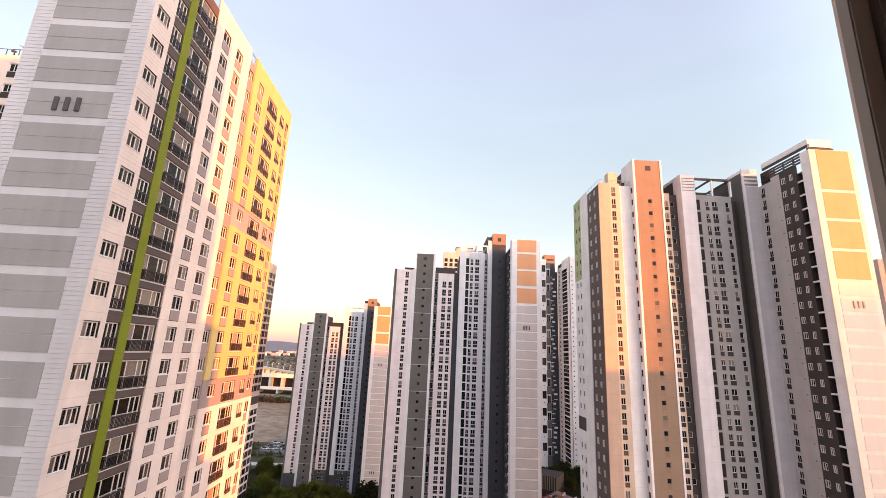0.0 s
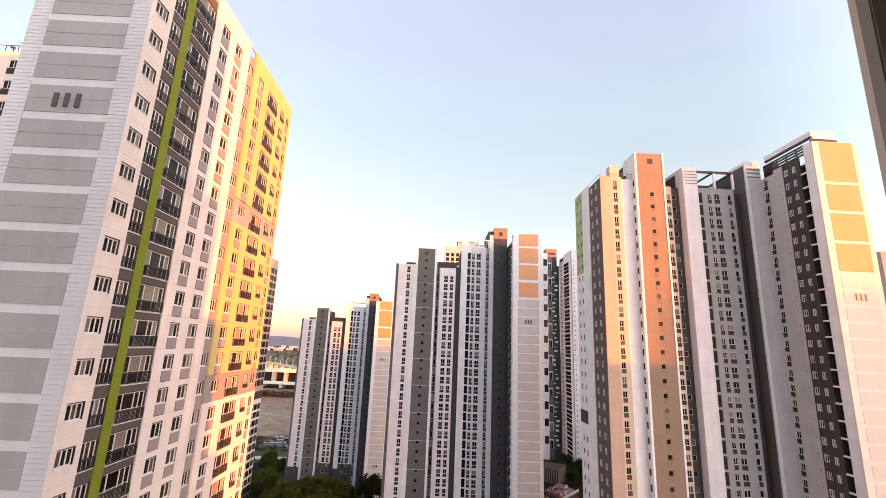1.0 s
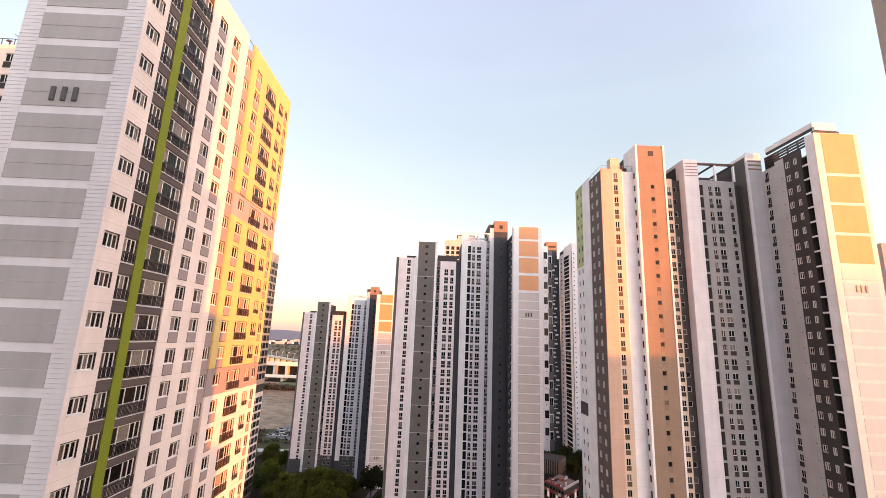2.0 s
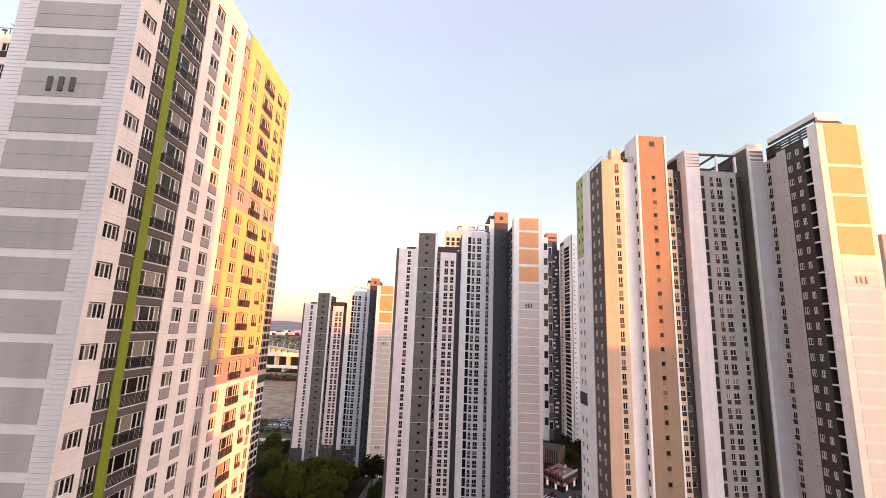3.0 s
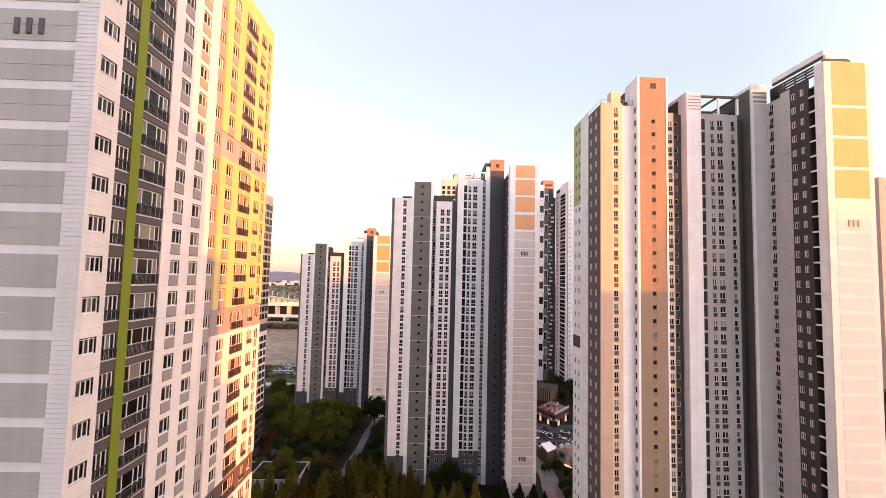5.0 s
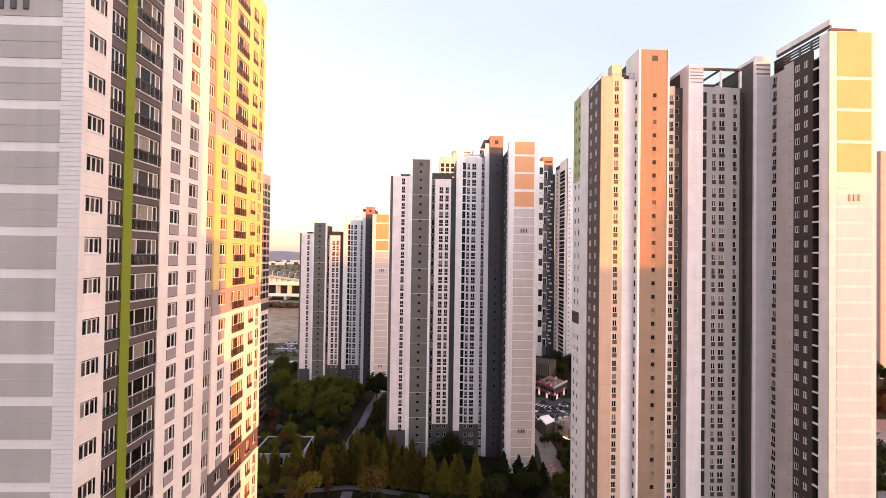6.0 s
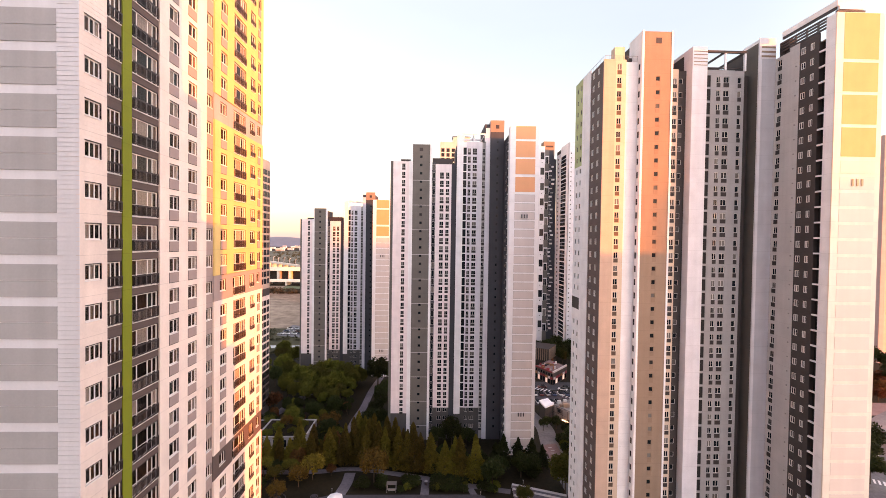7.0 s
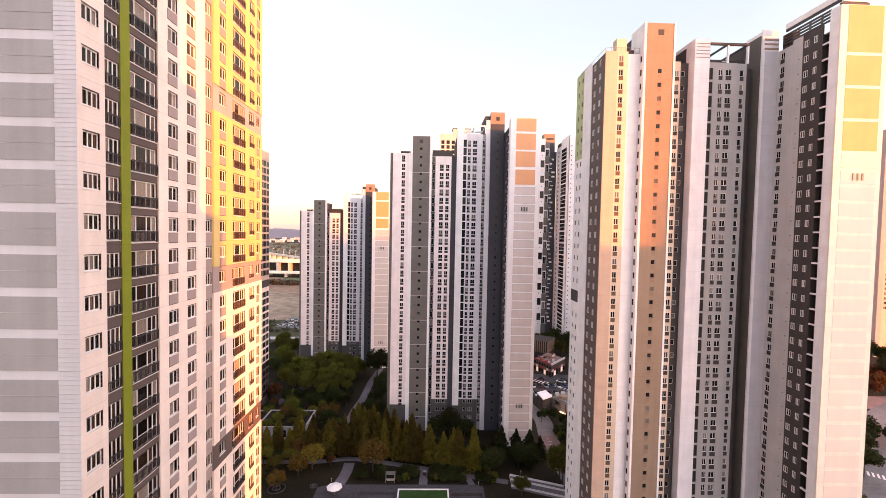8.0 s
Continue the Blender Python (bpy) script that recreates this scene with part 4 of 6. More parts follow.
    bays(root, M["mid_grey"], "S", Y + 0.3, X(17.8), X(18.95), 0, 106 + dz, [dict(a=X(17.88), b=X(18.87), lo=0.9, hi=2.35, panes=2, spandrel=0.85)], fl)
    pergola(root, X(11.01), X(18.9), Y - 0.2, Y + 9, 106.2 + dz, 109.1 + dz)
    box_part("pillar", root, M["lavender"], X(18.95), X(20.5), Y - 0.3, Y + 1, 0, 111 + dz)
    bays(root, M["dark_blue"], "S", Y - 0.5, X(20.5), X(25.4), 0, 109.6 + dz, [dict(a=X(22.8), b=X(23.5), lo=1.3, hi=2.2, panes=1, key="dark")], fl)
    facade(root, M["tan"], "S", Y - 0.5, X(20.5), X(25.4), 109.6 + dz, 113.7 + dz, name="penthouse_wall")
    facade(root, M["light_grey"], "W", X(20.49), Y - 0.24, Y + 6, 106 + dz, 113.6 + dz, name="penthouse_wall")
    box_part("vent", root, M["metal_dark"], X(22.4), X(23.6), Y - 0.56, Y - 0.4, 110.8 + dz, 112.1 + dz)
    # gable wing
    x = X(25.5)
    facade(root, W, "W", x, gy + 0.26, gy + 3.0, 0, 108.8 + dz)
    balcony_stack(root, x, gy + 3.01, gy + 4.9, 0, 106 + dz)
    bays(root, M["dark_blue"], "W", x, gy + 4.9, Y - 0.7, 0, 106 + dz, [dict(a=gy + 5.3, b=gy + 6.2, lo=1.1, hi=2.3, panes=2), dict(a=gy + 7.2, b=gy + 8.1, lo=1.1, hi=2.3, panes=2)], fl)
    gable_end(root, gy, x, X(35.1), X(27.37), X(33.86), 108.9 + dz, [(a + dz, b + dz) for a, b in accents], accent_mat, "pale_panel", "gable_white", sign_z, 1)
    facade(root, W, "E", X(35.1), gy + 0.26, Y + 12, 0, 106 + dz)
    box_part("wing_roof", root, M["roof"], X(26.0), X(34.8), gy + 0.5, Y + 12, 107.1 + dz, 107.3 + dz)


right_tower()
row_tower(0, 0, 0, "orange_panel", ((87.3, 92.2), (93.1, 98.1), (98.7, 103.9), (104.6, 108.85)), "tall white and dark grey apartment tower with orange gable panels", 139.2, (78.8, 13.1))
row_tower(-55.6, 79, 6, "yellow_panel", ((90.3, 95.2), (96.1, 103.9), (104.6, 108.85)), "white and dark grey apartment tower with yellow gable panels, behind trees", 220.0, (62.0, 12.9))
# ---------------------------------------------------------------- towers farther off


def side_tower():
    """Tower seen past the end of the near one."""
    root = thing("apartment_tower", (-72, 178, 0), "peach and white apartment tower with a dark band", "apartment building")
    fl = range(1, 34)
    box_part("core", root, M["dark"], -80, -66.4, 158.4, 175.6, 0, 101)
    cols = [dict(a=a - 0.1, b=a + 2.95, lo=0.42, hi=2.55, panes=2, key="dark", far=True) for a in (160.0, 163.3, 166.6, 169.9, 173.2)]
    # peach on the upper storeys puts the sunlight's tint into the wall colour
    for a, b, mat in ((0, 6, "dark"), (6, 16.5, "cream"), (16.5, 17.5, "dark"), (17.5, 35.2, "peach")):
        window_wall(root, M[mat], "E", -66, 158, 176, a * S, b * S, cols, [k for k in fl if a - 0.5 < k < b])
    facade(root, M["cream"], "S", 158.0, -80, -66.26, 0, 101.5)
    box_part("roof_cap", root, M["metal_dark"], -70.5, -67.0, 166, 171, 101.2, 103.8)


def back_tower():
    """Tall tower seen between the row's towers."""
    root = thing("apartment_tower", (90, 275, 0), "very tall white apartment tower with dark glazed balcony column", "apartment building")
    x0, x1, y0, y1, top = 84.8, 97.0, 262.5, 289.0, 133.0
    box_part("core", root, M["dark"], x0 + 0.4, x1 - 0.3, y0 + 0.4, y1 - 0.3, 4, top - 1)
    bays = [(5.6 + i * 7.6, 12.5 + i * 7.6) for i in range(16)]
    for za, zb in bays:
        put_window(root, "W", x0, 267.4, 278.2, za, zb, panes=3, key="dark", far=True)
        for k in (1, 2):
            box_part("slab_edge", root, M["pale_grey"], x0 - 0.12, x0 + 0.1, 267.45, 278.15, za + k * 2.3 - 0.2, za + k * 2.3 + 0.1)
    facade(root, M["white"], "W", x0, y0, 278.6, 3, top, [(267.4, 278.2, bays)])
    window_wall(root, M["pale_grey"], "W", x0 + 0.2, 278.6, y1, 3, top - 3.5, [dict(a=283.5, b=286, lo=1.0, hi=2.3, panes=2)], range(2, 44))
    window_wall(root, M["white"], "S", y0, x0, x1, 3, top, [dict(a=x0 + 1.2, b=x0 + 1.9, lo=1.2, hi=2.0, panes=1)], range(2, 44))
    bm = bmesh.new()
    for i in range(4):
        add_box(bm, x0 + 5 + i * 0.9, x0 + 5.5 + i * 0.9, y0 - 0.06, y0, top - 3.2, top - 2.2)
    part("vent", bm, M["metal_dark"], root)
    # set-back side wing: dark bays, ringed windows and a tan roof box
    ry, rt = 286.0, 135.5
    box_part("core", root, M["dark_blue"], 66.4, 82.7, ry + 2.6, ry + 14, 0, rt - 2)
    rows = [(12.9 + i * 10.35, 17.6 + i * 10.35) for i in range(12)]
    rings = [(10.2 + i * 10.35, 14.8 + i * 10.35) for i in range(12)]
    for a, b, pl, rr, key in ((73.2, 75.8, ry, rows, "dark"), (76.7, 78.9, ry + 1.2, rings, "plain")):
        for za, zb in rr:
            put_window(root, "S", pl, a, b, za, zb, key=key, panes=2)
    for za, zb in rings:
        for xa, xb, ca, cb in ((76.45, 79.1, zb, zb + 0.7), (76.45, 76.7, za, zb), (78.9, 79.1, za, zb)):
            box_part("window_ring", root, M["white"], xa, xb, ry + 0.95, ry + 1.19, ca, cb)
    facade(root, M["white"], "S", ry, 66.0, 76.1, 0, rt, [(73.2, 75.8, rows)])
    for za, zb in rows:
        box_part("vent", root, M["metal_dark"], 74.0, 74.5, ry - 0.05, ry + 0.05, za - 2.6, za - 2.0)
    facade(root, M["shaft_grey"], "S", ry + 1.2, 76.1, 79.4, 0, rt - 2, [(76.7, 78.9, rings)])
    window_wall(root, M["dark_blue"], "S", ry + 2.2, 79.4, 82.9, 0, rt - 6, [dict(a=79.9, b=80.6, lo=0.9, hi=2.2, panes=1)], range(3, 43))
    facade(root, M["dark_blue"], "S", ry + 2.9, 82.9, 84.78, 0, rt - 8)
    rng = random.Random(17)
    for k in range(4, 43):
        a = 79.6 + rng.choice((0.0, 1.0, 1.6))
        box_part("balcony_slab", root, M["white"], a, a + rng.uniform(1.3, 2.2), ry + 1.5, ry + 2.19, k * S - 0.2, k * S + rng.choice((0.25, 0.9)))
    box_part("penthouse", root, M["tan"], 76.5, 84.0, ry + 5, ry + 12, rt - 8, rt + 4.5)
    box_part("roof_cap", root, M["metal_dark"], 78.0, 83.0, ry + 4.8, ry + 5, rt + 0.5, rt + 1.6)
    for i in range(4):
        box_part("pilotis", root, M["concrete"], x0 + 0.5 + i * 3.4, x0 + 1.3 + i * 3.4, y0 + 0.5, y0 + 1.3, 0, 4)


def hidden_tower(x0, x1, y0, top, label):
    root = thing("apartment_tower", ((x0 + x1) / 2, y0 + 7, 0), label, "apartment building")
    box_part("core", root, M["dark"], x0 + 0.3, x1 - 0.3, y0 + 0.4, y0 + 14, 0, top - 1)
    n = int((x1 - x0) / 3.2)
    cols = []
    for i in range(n):
        a = x0 + 0.7 + i * (x1 - x0 - 0.6) / n
        cols.append(dict(a=a, b=a + 2.0, lo=0.3, hi=2.5, panes=2, key="dark"))
    window_wall(root, M["wall_pale"], "S", y0, x0, x1, 0, top, cols, range(int(top / S) - 15, int(top / S) - 1))
    facade(root, M["wall_pale"], "W", x0 + 0.0, y0 + 0.26, y0 + 14, 0, top)
    facade(root, M["wall_pale"], "E", x1, y0 + 0.26, y0 + 14, 0, top)
    box_part("penthouse", root, M["wall_pale"], x0 + (x1 - x0) * 0.35, x0 + (x1 - x0) * 0.8, y0 + 1, y0 + 8, top, top + 3.2)
    box_part("roof_cap", root, M["metal_dark"], x0 + (x1 - x0) * 0.33, x0 + (x1 - x0) * 0.82, y0 + 0.8, y0 + 8.2, top + 3.2, top + 3.6)


side_tower()
back_tower()
hidden_tower(4.8, 27.4, 260, 131.2, "pale apartment tower rising behind the row")


def east_tower():
    root = thing("apartment_tower", (318, 252, 0), "peach and yellow apartment tower beyond the yellow gable", "apartment building")
    box_part("core", root, M["dark"], 273.5, 350, 250.6, 258, 0, 137)
    facade(root, M["mauve_light"], "S", 250, 273.0, 276.0, 0, 138.5)
    window_wall(root, M["peach"], "S", 250.05, 276.0, 352, 0, 138.5, [dict(a=277.2, b=279.0, lo=0.6, hi=2.3, panes=2)], range(10, 46))
    window_wall(root, M["mauve_light"], "W", 273.0, 250.26, 258.5, 0, 138.5, [dict(a=252.5, b=254.5, lo=0.4, hi=2.4, panes=1, key="dark")], range(5, 46))


east_tower()


# ---------------------------------------------------------------- the home building and its window


def home_building():
    root = thing("apartment_tower", (-5, -7, 0), "cream apartment tower around the open window", "apartment building")
    W = M["cream"]
    # walls round the room with the open window
    y0, y1 = -14.0, 0.95
    yw = 0.70
    box_part("lower_floors", root, W, -14, 27.0, y0, y1, 0, 69.7)
    box_part("upper_floors", root, W, -14, 30.5, y0, y1, 72.3, 108)
    box_part("side_room", root, W, -14, -1.6, y0, y1, 69.7, 72.3)
    box_part("side_room", root, W, 1.05, 34.99, y0, y1, 69.7, 72.3)
    box_part("room_back", root, W, -1.6, 1.05, y0, -4.0, 69.7, 72.3)
    # stepped end added out of view to slant the shadow on the near tower
    for xa, xb, zt in ((30.5, 35.0, 90.0), (35.0, 41.0, 78.0), (41.0, 45.3, 64.0), (45.3, 49.1, 50.0), (49.1, 51.8, 36.0)):
        box_part("end_terrace", root, W, max(xa, 27.0) + 0.01, xb, y0, y1 - 0.01, 0, min(zt, 69.69))
        if zt > 70:
            box_part("end_terrace", root, W, xa + 0.01, xb, y0, y1 - 0.02, 72.31 if xa < 32 else 69.7, zt)
    # parapet below the opening
    box_part("sill", root, W, -1.6, 1.05, yw, y1, 69.7, 70.15)


home_building()


def open_sash():
    root = thing("window_frame", (0.6, 0.6, 69.75), "taupe aluminium sliding window frame beside the open window", "window frame")
    a = FRAME_X
    y = FRAME_Y
    for nm, x0, x1, ya, yb, mat in (("outer_profile", a, a + 0.040, y - 0.026, y, "beige"), ("inner_profile", a + 0.041, a + 0.105, y - 0.040, y - 0.003, "taupe_shade"), ("track", a + 0.106, a + 0.132, y - 0.075, y - 0.003, "beige"),
                                    ("gasket", a + 0.133, 1.04, y - 0.03, y - 0.005, "rubber")):
        bm = bmesh.new()
        add_box(bm, x0, x1, ya, yb, 69.75, 72.28)
        bmesh.ops.bevel(bm, geom=[e for e in bm.edges if abs(e.verts[0].co.z - e.verts[1].co.z) > 1], offset=0.003, segments=2, affect="EDGES")
        part(nm, bm, M[mat], root)


M["beige"] = paint("taupe_aluminium", (0.37, 0.335, 0.30), rough=0.45, vary=0.05, fine=60, streak=0.05, bump=0.0005, joint=1.0)
# darker copy of the taupe: room-side shade painted onto the inner profile
M["taupe_shade"] = paint("shaded_taupe_aluminium", (0.17, 0.145, 0.125), rough=0.5, vary=0.05, fine=60, streak=0.05, bump=0.0005, joint=1.0)
M["rubber"] = paint("black_rubber", (0.015, 0.013, 0.012), rough=0.6, vary=0.05, fine=60, bump=0.0005, joint=1.0)
open_sash()


def shade_block(x0, x1, y0, y1, h, label, mat="cream"):
    """An unseen block added to keep the sun off, with its storeys of windows on the long face."""
    root = thing("apartment_block", ((x0 + x1) / 2, (y0 + y1) / 2, 0), label, "apartment building", "buildings behind the viewpoint")
    box_part("body", root, M[mat], x0, x1, y0, y1, 0, h)
    bm = bmesh.new()
    for k in range(int(h / S)):
        add_box(bm, x0 + 1, x1 - 1, y1, y1 + 0.05, k * S + 1.0, k * S + 2.3)
    part("window_band", bm, M["pane_dark"], root)
    box_part("roof", root, M["roof"], x0 - 0.2, x1 + 0.2, y0 - 0.2, y1 + 0.2, h, h + 0.4)


# unseen sun blockers: three behind the viewpoint, two hidden past the right tower
shade_block(165, 214, -30, -14, 80.6, "unseen cream block behind the viewpoint, added to cast the shadow line")
shade_block(118, 164.5, -30, -14, 38.0, "unseen lower cream block behind the viewpoint, added to shade the garden")
shade_block(600, 750, -325, -300, 129.7, "unseen taller cream block behind the viewpoint, added to shade the row")
shade_block(120, 172, 205, 238, 140, "tall cream block hidden by the nearer tower, added to cast shade")
shade_block(91, 120, 170, 203, 40, "mid-rise cream block hidden by the nearer tower, added to shade the shops")

# ---------------------------------------------------------------- garden and roads
slab("pavement", M["paving"], ((-30, 80), (16, 80), (16, 116.5), (14, 117.3), (-27, 117.3), (-30, 116)), 0, 0.06, "grey paved court between lawn and planting", "pavement")


def band(name, mat, pts, width, z, label, category):
    """A path of one width along a line in plan."""
    bm = bmesh.new()
    left, right = [], []
    for i, p in enumerate(pts):
        a = Vector(pts[max(i - 1, 0)])
        b = Vector(pts[min(i + 1, len(pts) - 1)])
        d = (b - a).normalized()
        nrm = Vector((-d.y, d.x)) * width / 2
        left.append(Vector(p) + nrm)
        right.append(Vector(p) - nrm)
    for i in range(len(pts) - 1):
        quad(bm, (*left[i], z), (*left[i + 1], z), (*right[i + 1], z), (*right[i], z))
        for s, o in ((left, 1), (right, -1)):
            quad(bm, (*s[i], z), (*s[i + 1], z), (*s[i + 1], 0), (*s[i], 0))
    bmesh.ops.recalc_face_normals(bm, faces=bm.faces[:])
    return tagged(new(name, mesh_of(name, bm, mat)), label, category, "", "structure")


def arc(pts, n=6):
    """A smooth line through plan points."""
    out = []
    P = [Vector(p) for p in pts]
    for i in range(len(P) - 1):
        p0, p1, p2, p3 = P[max(i - 1, 0)], P[i], P[i + 1], P[min(i + 2, len(P) - 1)]
        for j in range(n):
            t = j / n
            out.append(0.5 * ((2 * p1) + (p2 - p0) * t + (2 * p0 - 5 * p1 + 4 * p2 - p3) * t * t + (3 * p1 - p0 - 3 * p2 + p3) * t ** 3))
    out.append(P[-1])
    return [(p.x, p.y) for p in out]


band("path", M["path"], arc([(-24.5, 117.4), (-23.6, 123), (-23.6, 128.5)]), 3.2, 0.05, "grey garden path", "path")
band("path", M["path"], arc([(-75, 130), (-49, 129), (-34, 129.2), (-25, 130.8), (-18, 130), (-2.5, 126), (6, 123.4), (17, 120.3), (23.5, 118.6)]), 2.3, 0.04, "curving pale grey garden path", "path")
band("path", M["path"], arc([(-0.9, 117.2), (-0.4, 126)]), 2.4, 0.05, "grey garden path", "path")
band("path", M["path"], arc([(13, 117), (12, 121)]), 1.8, 0.05, "grey garden path", "path")
band("road", M["path"], arc([(-29.8, 139.5), (-29.5, 144), (-29.2, 152), (-29.0, 165), (-27.5, 180), (-26.8, 200), (-24, 225), (-20, 260)]), 3.0, 0.05, "narrow grey lane between trees", "road")
band("road", M["path"], arc([(-75, 150), (-62, 172), (-55, 195)]), 4.0, 0.04, "grey lane beside the low building", "road")
band("road", M["street"], arc([(42.5, 108), (42.3, 131), (42.5, 145), (44.2, 160), (41.5, 172), (40, 190), (42, 206)]), 6.4, 0.05, "grey service road beside the tower", "road")
slab("crossing_patch", M["red_paving"], ((39.6, 146), (44.9, 147.3), (44.7, 135.6), (39.4, 133.8)), 0, 0.065, "reddish raised crossing patch on the service road", "road")
band("road", M["asphalt"], arc([(40, 208), (70, 206), (110, 204)]), 12.0, 0.06, "asphalt street by the shops", "road")
slab("pavement", M["paving"], ((42, 182), (90, 182), (90, 199), (42, 199)), 0, 0.08, "grey paved car park", "pavement")


def court():
    root = thing("sports_court", (-0.75, 104, 0.06), "small green court with a white border on the paving", "court")
    box_part("surface", root, M["court"], -7.3, 5.8, 92, 114.1, 0.06, 0.45)
    for a, b, c, d in ((-7.7, -7.31, 92, 114.5), (5.81, 6.2, 92, 114.5), (-7.31, 5.81, 114.11, 114.5)):
        box_part("border", root, M["frame_white"], a, b, c, d, 0.06, 0.62)


court()


def parasol(x, y):
    root = thing("parasol", (x, y, 0.05), "white octagonal parasol open on the paving", "parasol")
    bm = bmesh.new()
    bmesh.ops.create_cone(bm, segments=8, radius1=0.04, radius2=0.04, depth=2.8, cap_ends=True, matrix=Matrix.Translation((x, y, 1.45)))
    part("pole", bm, M["metal_grey"], root)
    bm = bmesh.new()
    rim = [bm.verts.new((x + 2.1 * math.cos(i * math.pi / 4), y + 2.1 * math.sin(i * math.pi / 4), 2.35)) for i in range(8)]
    low = [bm.verts.new((x + 2.1 * math.cos(i * math.pi / 4), y + 2.1 * math.sin(i * math.pi / 4), 2.15)) for i in range(8)]
    tip = bm.verts.new((x, y, 2.95))
    for i in range(8):
        bm.faces.new((rim[i], rim[(i + 1) % 8], tip))
        bm.faces.new((low[i], low[(i + 1) % 8], rim[(i + 1) % 8], rim[i]))
    part("canopy", bm, M["frame_white"], root, "white fabric canopy")
    bm = bmesh.new()
    bmesh.ops.create_cone(bm, segments=12, radius1=0.4, radius2=0.35, depth=0.12, cap_ends=True, matrix=Matrix.Translation((x, y, 0.12)))
    part("base", bm, M["metal_dark"], root)


parasol(-24.6, 112.5)


def bench(x, y, w=2.6):
    root = thing("bench_shelter", (x, y, 0), "grey slatted garden shelter with a bench", "shelter")
    for dx in (-w / 2, w / 2 - 0.1):
        for dy in (0, 1.6):
            box_part("post", root, M["metal_grey"], x + dx, x + dx + 0.1, y + dy, y + dy + 0.1, 0, 2.3)
    for i in range(7):
        box_part("slat", root, M["shaft_grey"], x - w / 2 - 0.1, x + w / 2 + 0.1, y + i * 0.26, y + i * 0.26 + 0.16, 2.31, 2.38)
    box_part("seat", root, M["concrete"], x - w / 2 + 0.15, x + w / 2 - 0.15, y + 0.9, y + 1.4, 0.40, 0.48)
    box_part("seat_base", root, M["concrete"], x - w / 2 + 0.3, x + w / 2 - 0.3, y + 1.0, y + 1.3, 0, 0.39)


bench(-10.2, 118.2)


def planter(x, y, r):
    root = thing("round_planter", (x, y, 0), "round stone-edged planting ring on the lawn", "planter")
    for n, ra, rb, h in (("outer_ring", r, r - 0.18, 0.3), ("inner_ring", r * 0.45, r * 0.45 - 0.18, 0.4)):
        bm = bmesh.new()
        k = 28
        for i in range(k):
            a, b = 2 * math.pi * i / k, 2 * math.pi * (i + 0.93) / k
            pts = [(x + rr * math.cos(t), y + rr * math.sin(t)) for rr, t in ((ra, a), (ra, b), (rb, b), (rb, a))]
            lo = [bm.verts.new((*p, 0)) for p in pts]
            hi = [bm.verts.new((*p, h)) for p in pts]
            bm.faces.new(hi)
            for j in range(4):
                bm.faces.new((lo[j], lo[(j + 1) % 4], hi[(j + 1) % 4], hi[j]))
        part(n, bm, M["paving"], root)


planter(-41, 115.3, 2.4)
planter(-31.2, 116.4, 1.0)


def garden_lamp(x, y):
    root = thing("garden_lamp", (x, y, 0), "low garden bollard lamp beside the path", "lamp", "garden lamps")
    bm = bmesh.new()
    bmesh.ops.create_cone(bm, segments=8, radius1=0.06, radius2=0.05, depth=0.9, cap_ends=True, matrix=Matrix.Translation((x, y, 0.45)))
    part("pole", bm, M["metal_grey"], root)
    bm = bmesh.new()
    bmesh.ops.create_uvsphere(bm, u_segments=12, v_segments=8, radius=0.13, matrix=Matrix.Translation((x, y, 1.0)))
    part("globe", bm, M["light_grey"], root, "pale globe")
    bm = bmesh.new()
    bmesh.ops.create_cone(bm, segments=10, radius1=0.16, radius2=0.12, depth=0.14, cap_ends=True, matrix=Matrix.Translation((x, y, 0.07)))
    part("base", bm, M["metal_dark"], root)


for lx, ly in ((-26.8, 118.6), (14.8, 116.9), (28.0, 122.6)):
    garden_lamp(lx, ly)


def litter_bin(x, y):
    root = thing("litter_bin", (x, y, 0.05), "dark round litter bin standing on the path", "bin")
    bm = bmesh.new()
    bmesh.ops.create_cone(bm, segments=14, radius1=0.42, radius2=0.5, depth=1.0, cap_ends=True, matrix=Matrix.Translation((x, y, 0.55)))
    part("body", bm, M["metal_dark"], root)
    bm = bmesh.new()
    bmesh.ops.create_cone(bm, segments=14, radius1=0.55, radius2=0.3, depth=0.22, cap_ends=True, matrix=Matrix.Translation((x, y, 1.16)))
    part("lid", bm, M["metal_grey"], root)


litter_bin(-0.5, 122.2)


def annex(x0, x1, y0, y1, h, label):
    root = thing("low_building", ((x0 + x1) / 2, (y0 + y1) / 2, 0), label, "low building")
    box_part("body", root, M["concrete"], x0, x1, y0, y1, 0, h - 0.3)
    box_part("roof_bed", root, M["grass"], x0 + 0.5, x1 - 0.5, y0 + 0.5, y1 - 0.5, h - 0.3, h - 0.1)
    for a, b, c, d in ((x0, x1, y0, y0 + 0.5), (x0, x1, y1 - 0.5, y1), (x0, x0 + 0.5, y0 + 0.5, y1 - 0.5), (x1 - 0.5, x1, y0 + 0.5, y1 - 0.5)):
        box_part("parapet", root, M["concrete"], a, b, c, d, h - 0.29, h + 0.15)
    n = int((x1 - x0) / 2.5)
    for i in range(n):
        a = x0 + 0.5 + i * (x1 - x0 - 0.5) / n
        box_part("window", root, M["pane_dark"], a, a + 1.6, y0 - 0.04, y0 + 0.1, 0.9, h - 1.0)


annex(-58.0, -41.3, 143.0, 157, 4.2, "low white community building with planted roof")
annex(-74, -58, 147, 158, 3.6, "low white garden building with planted roof")


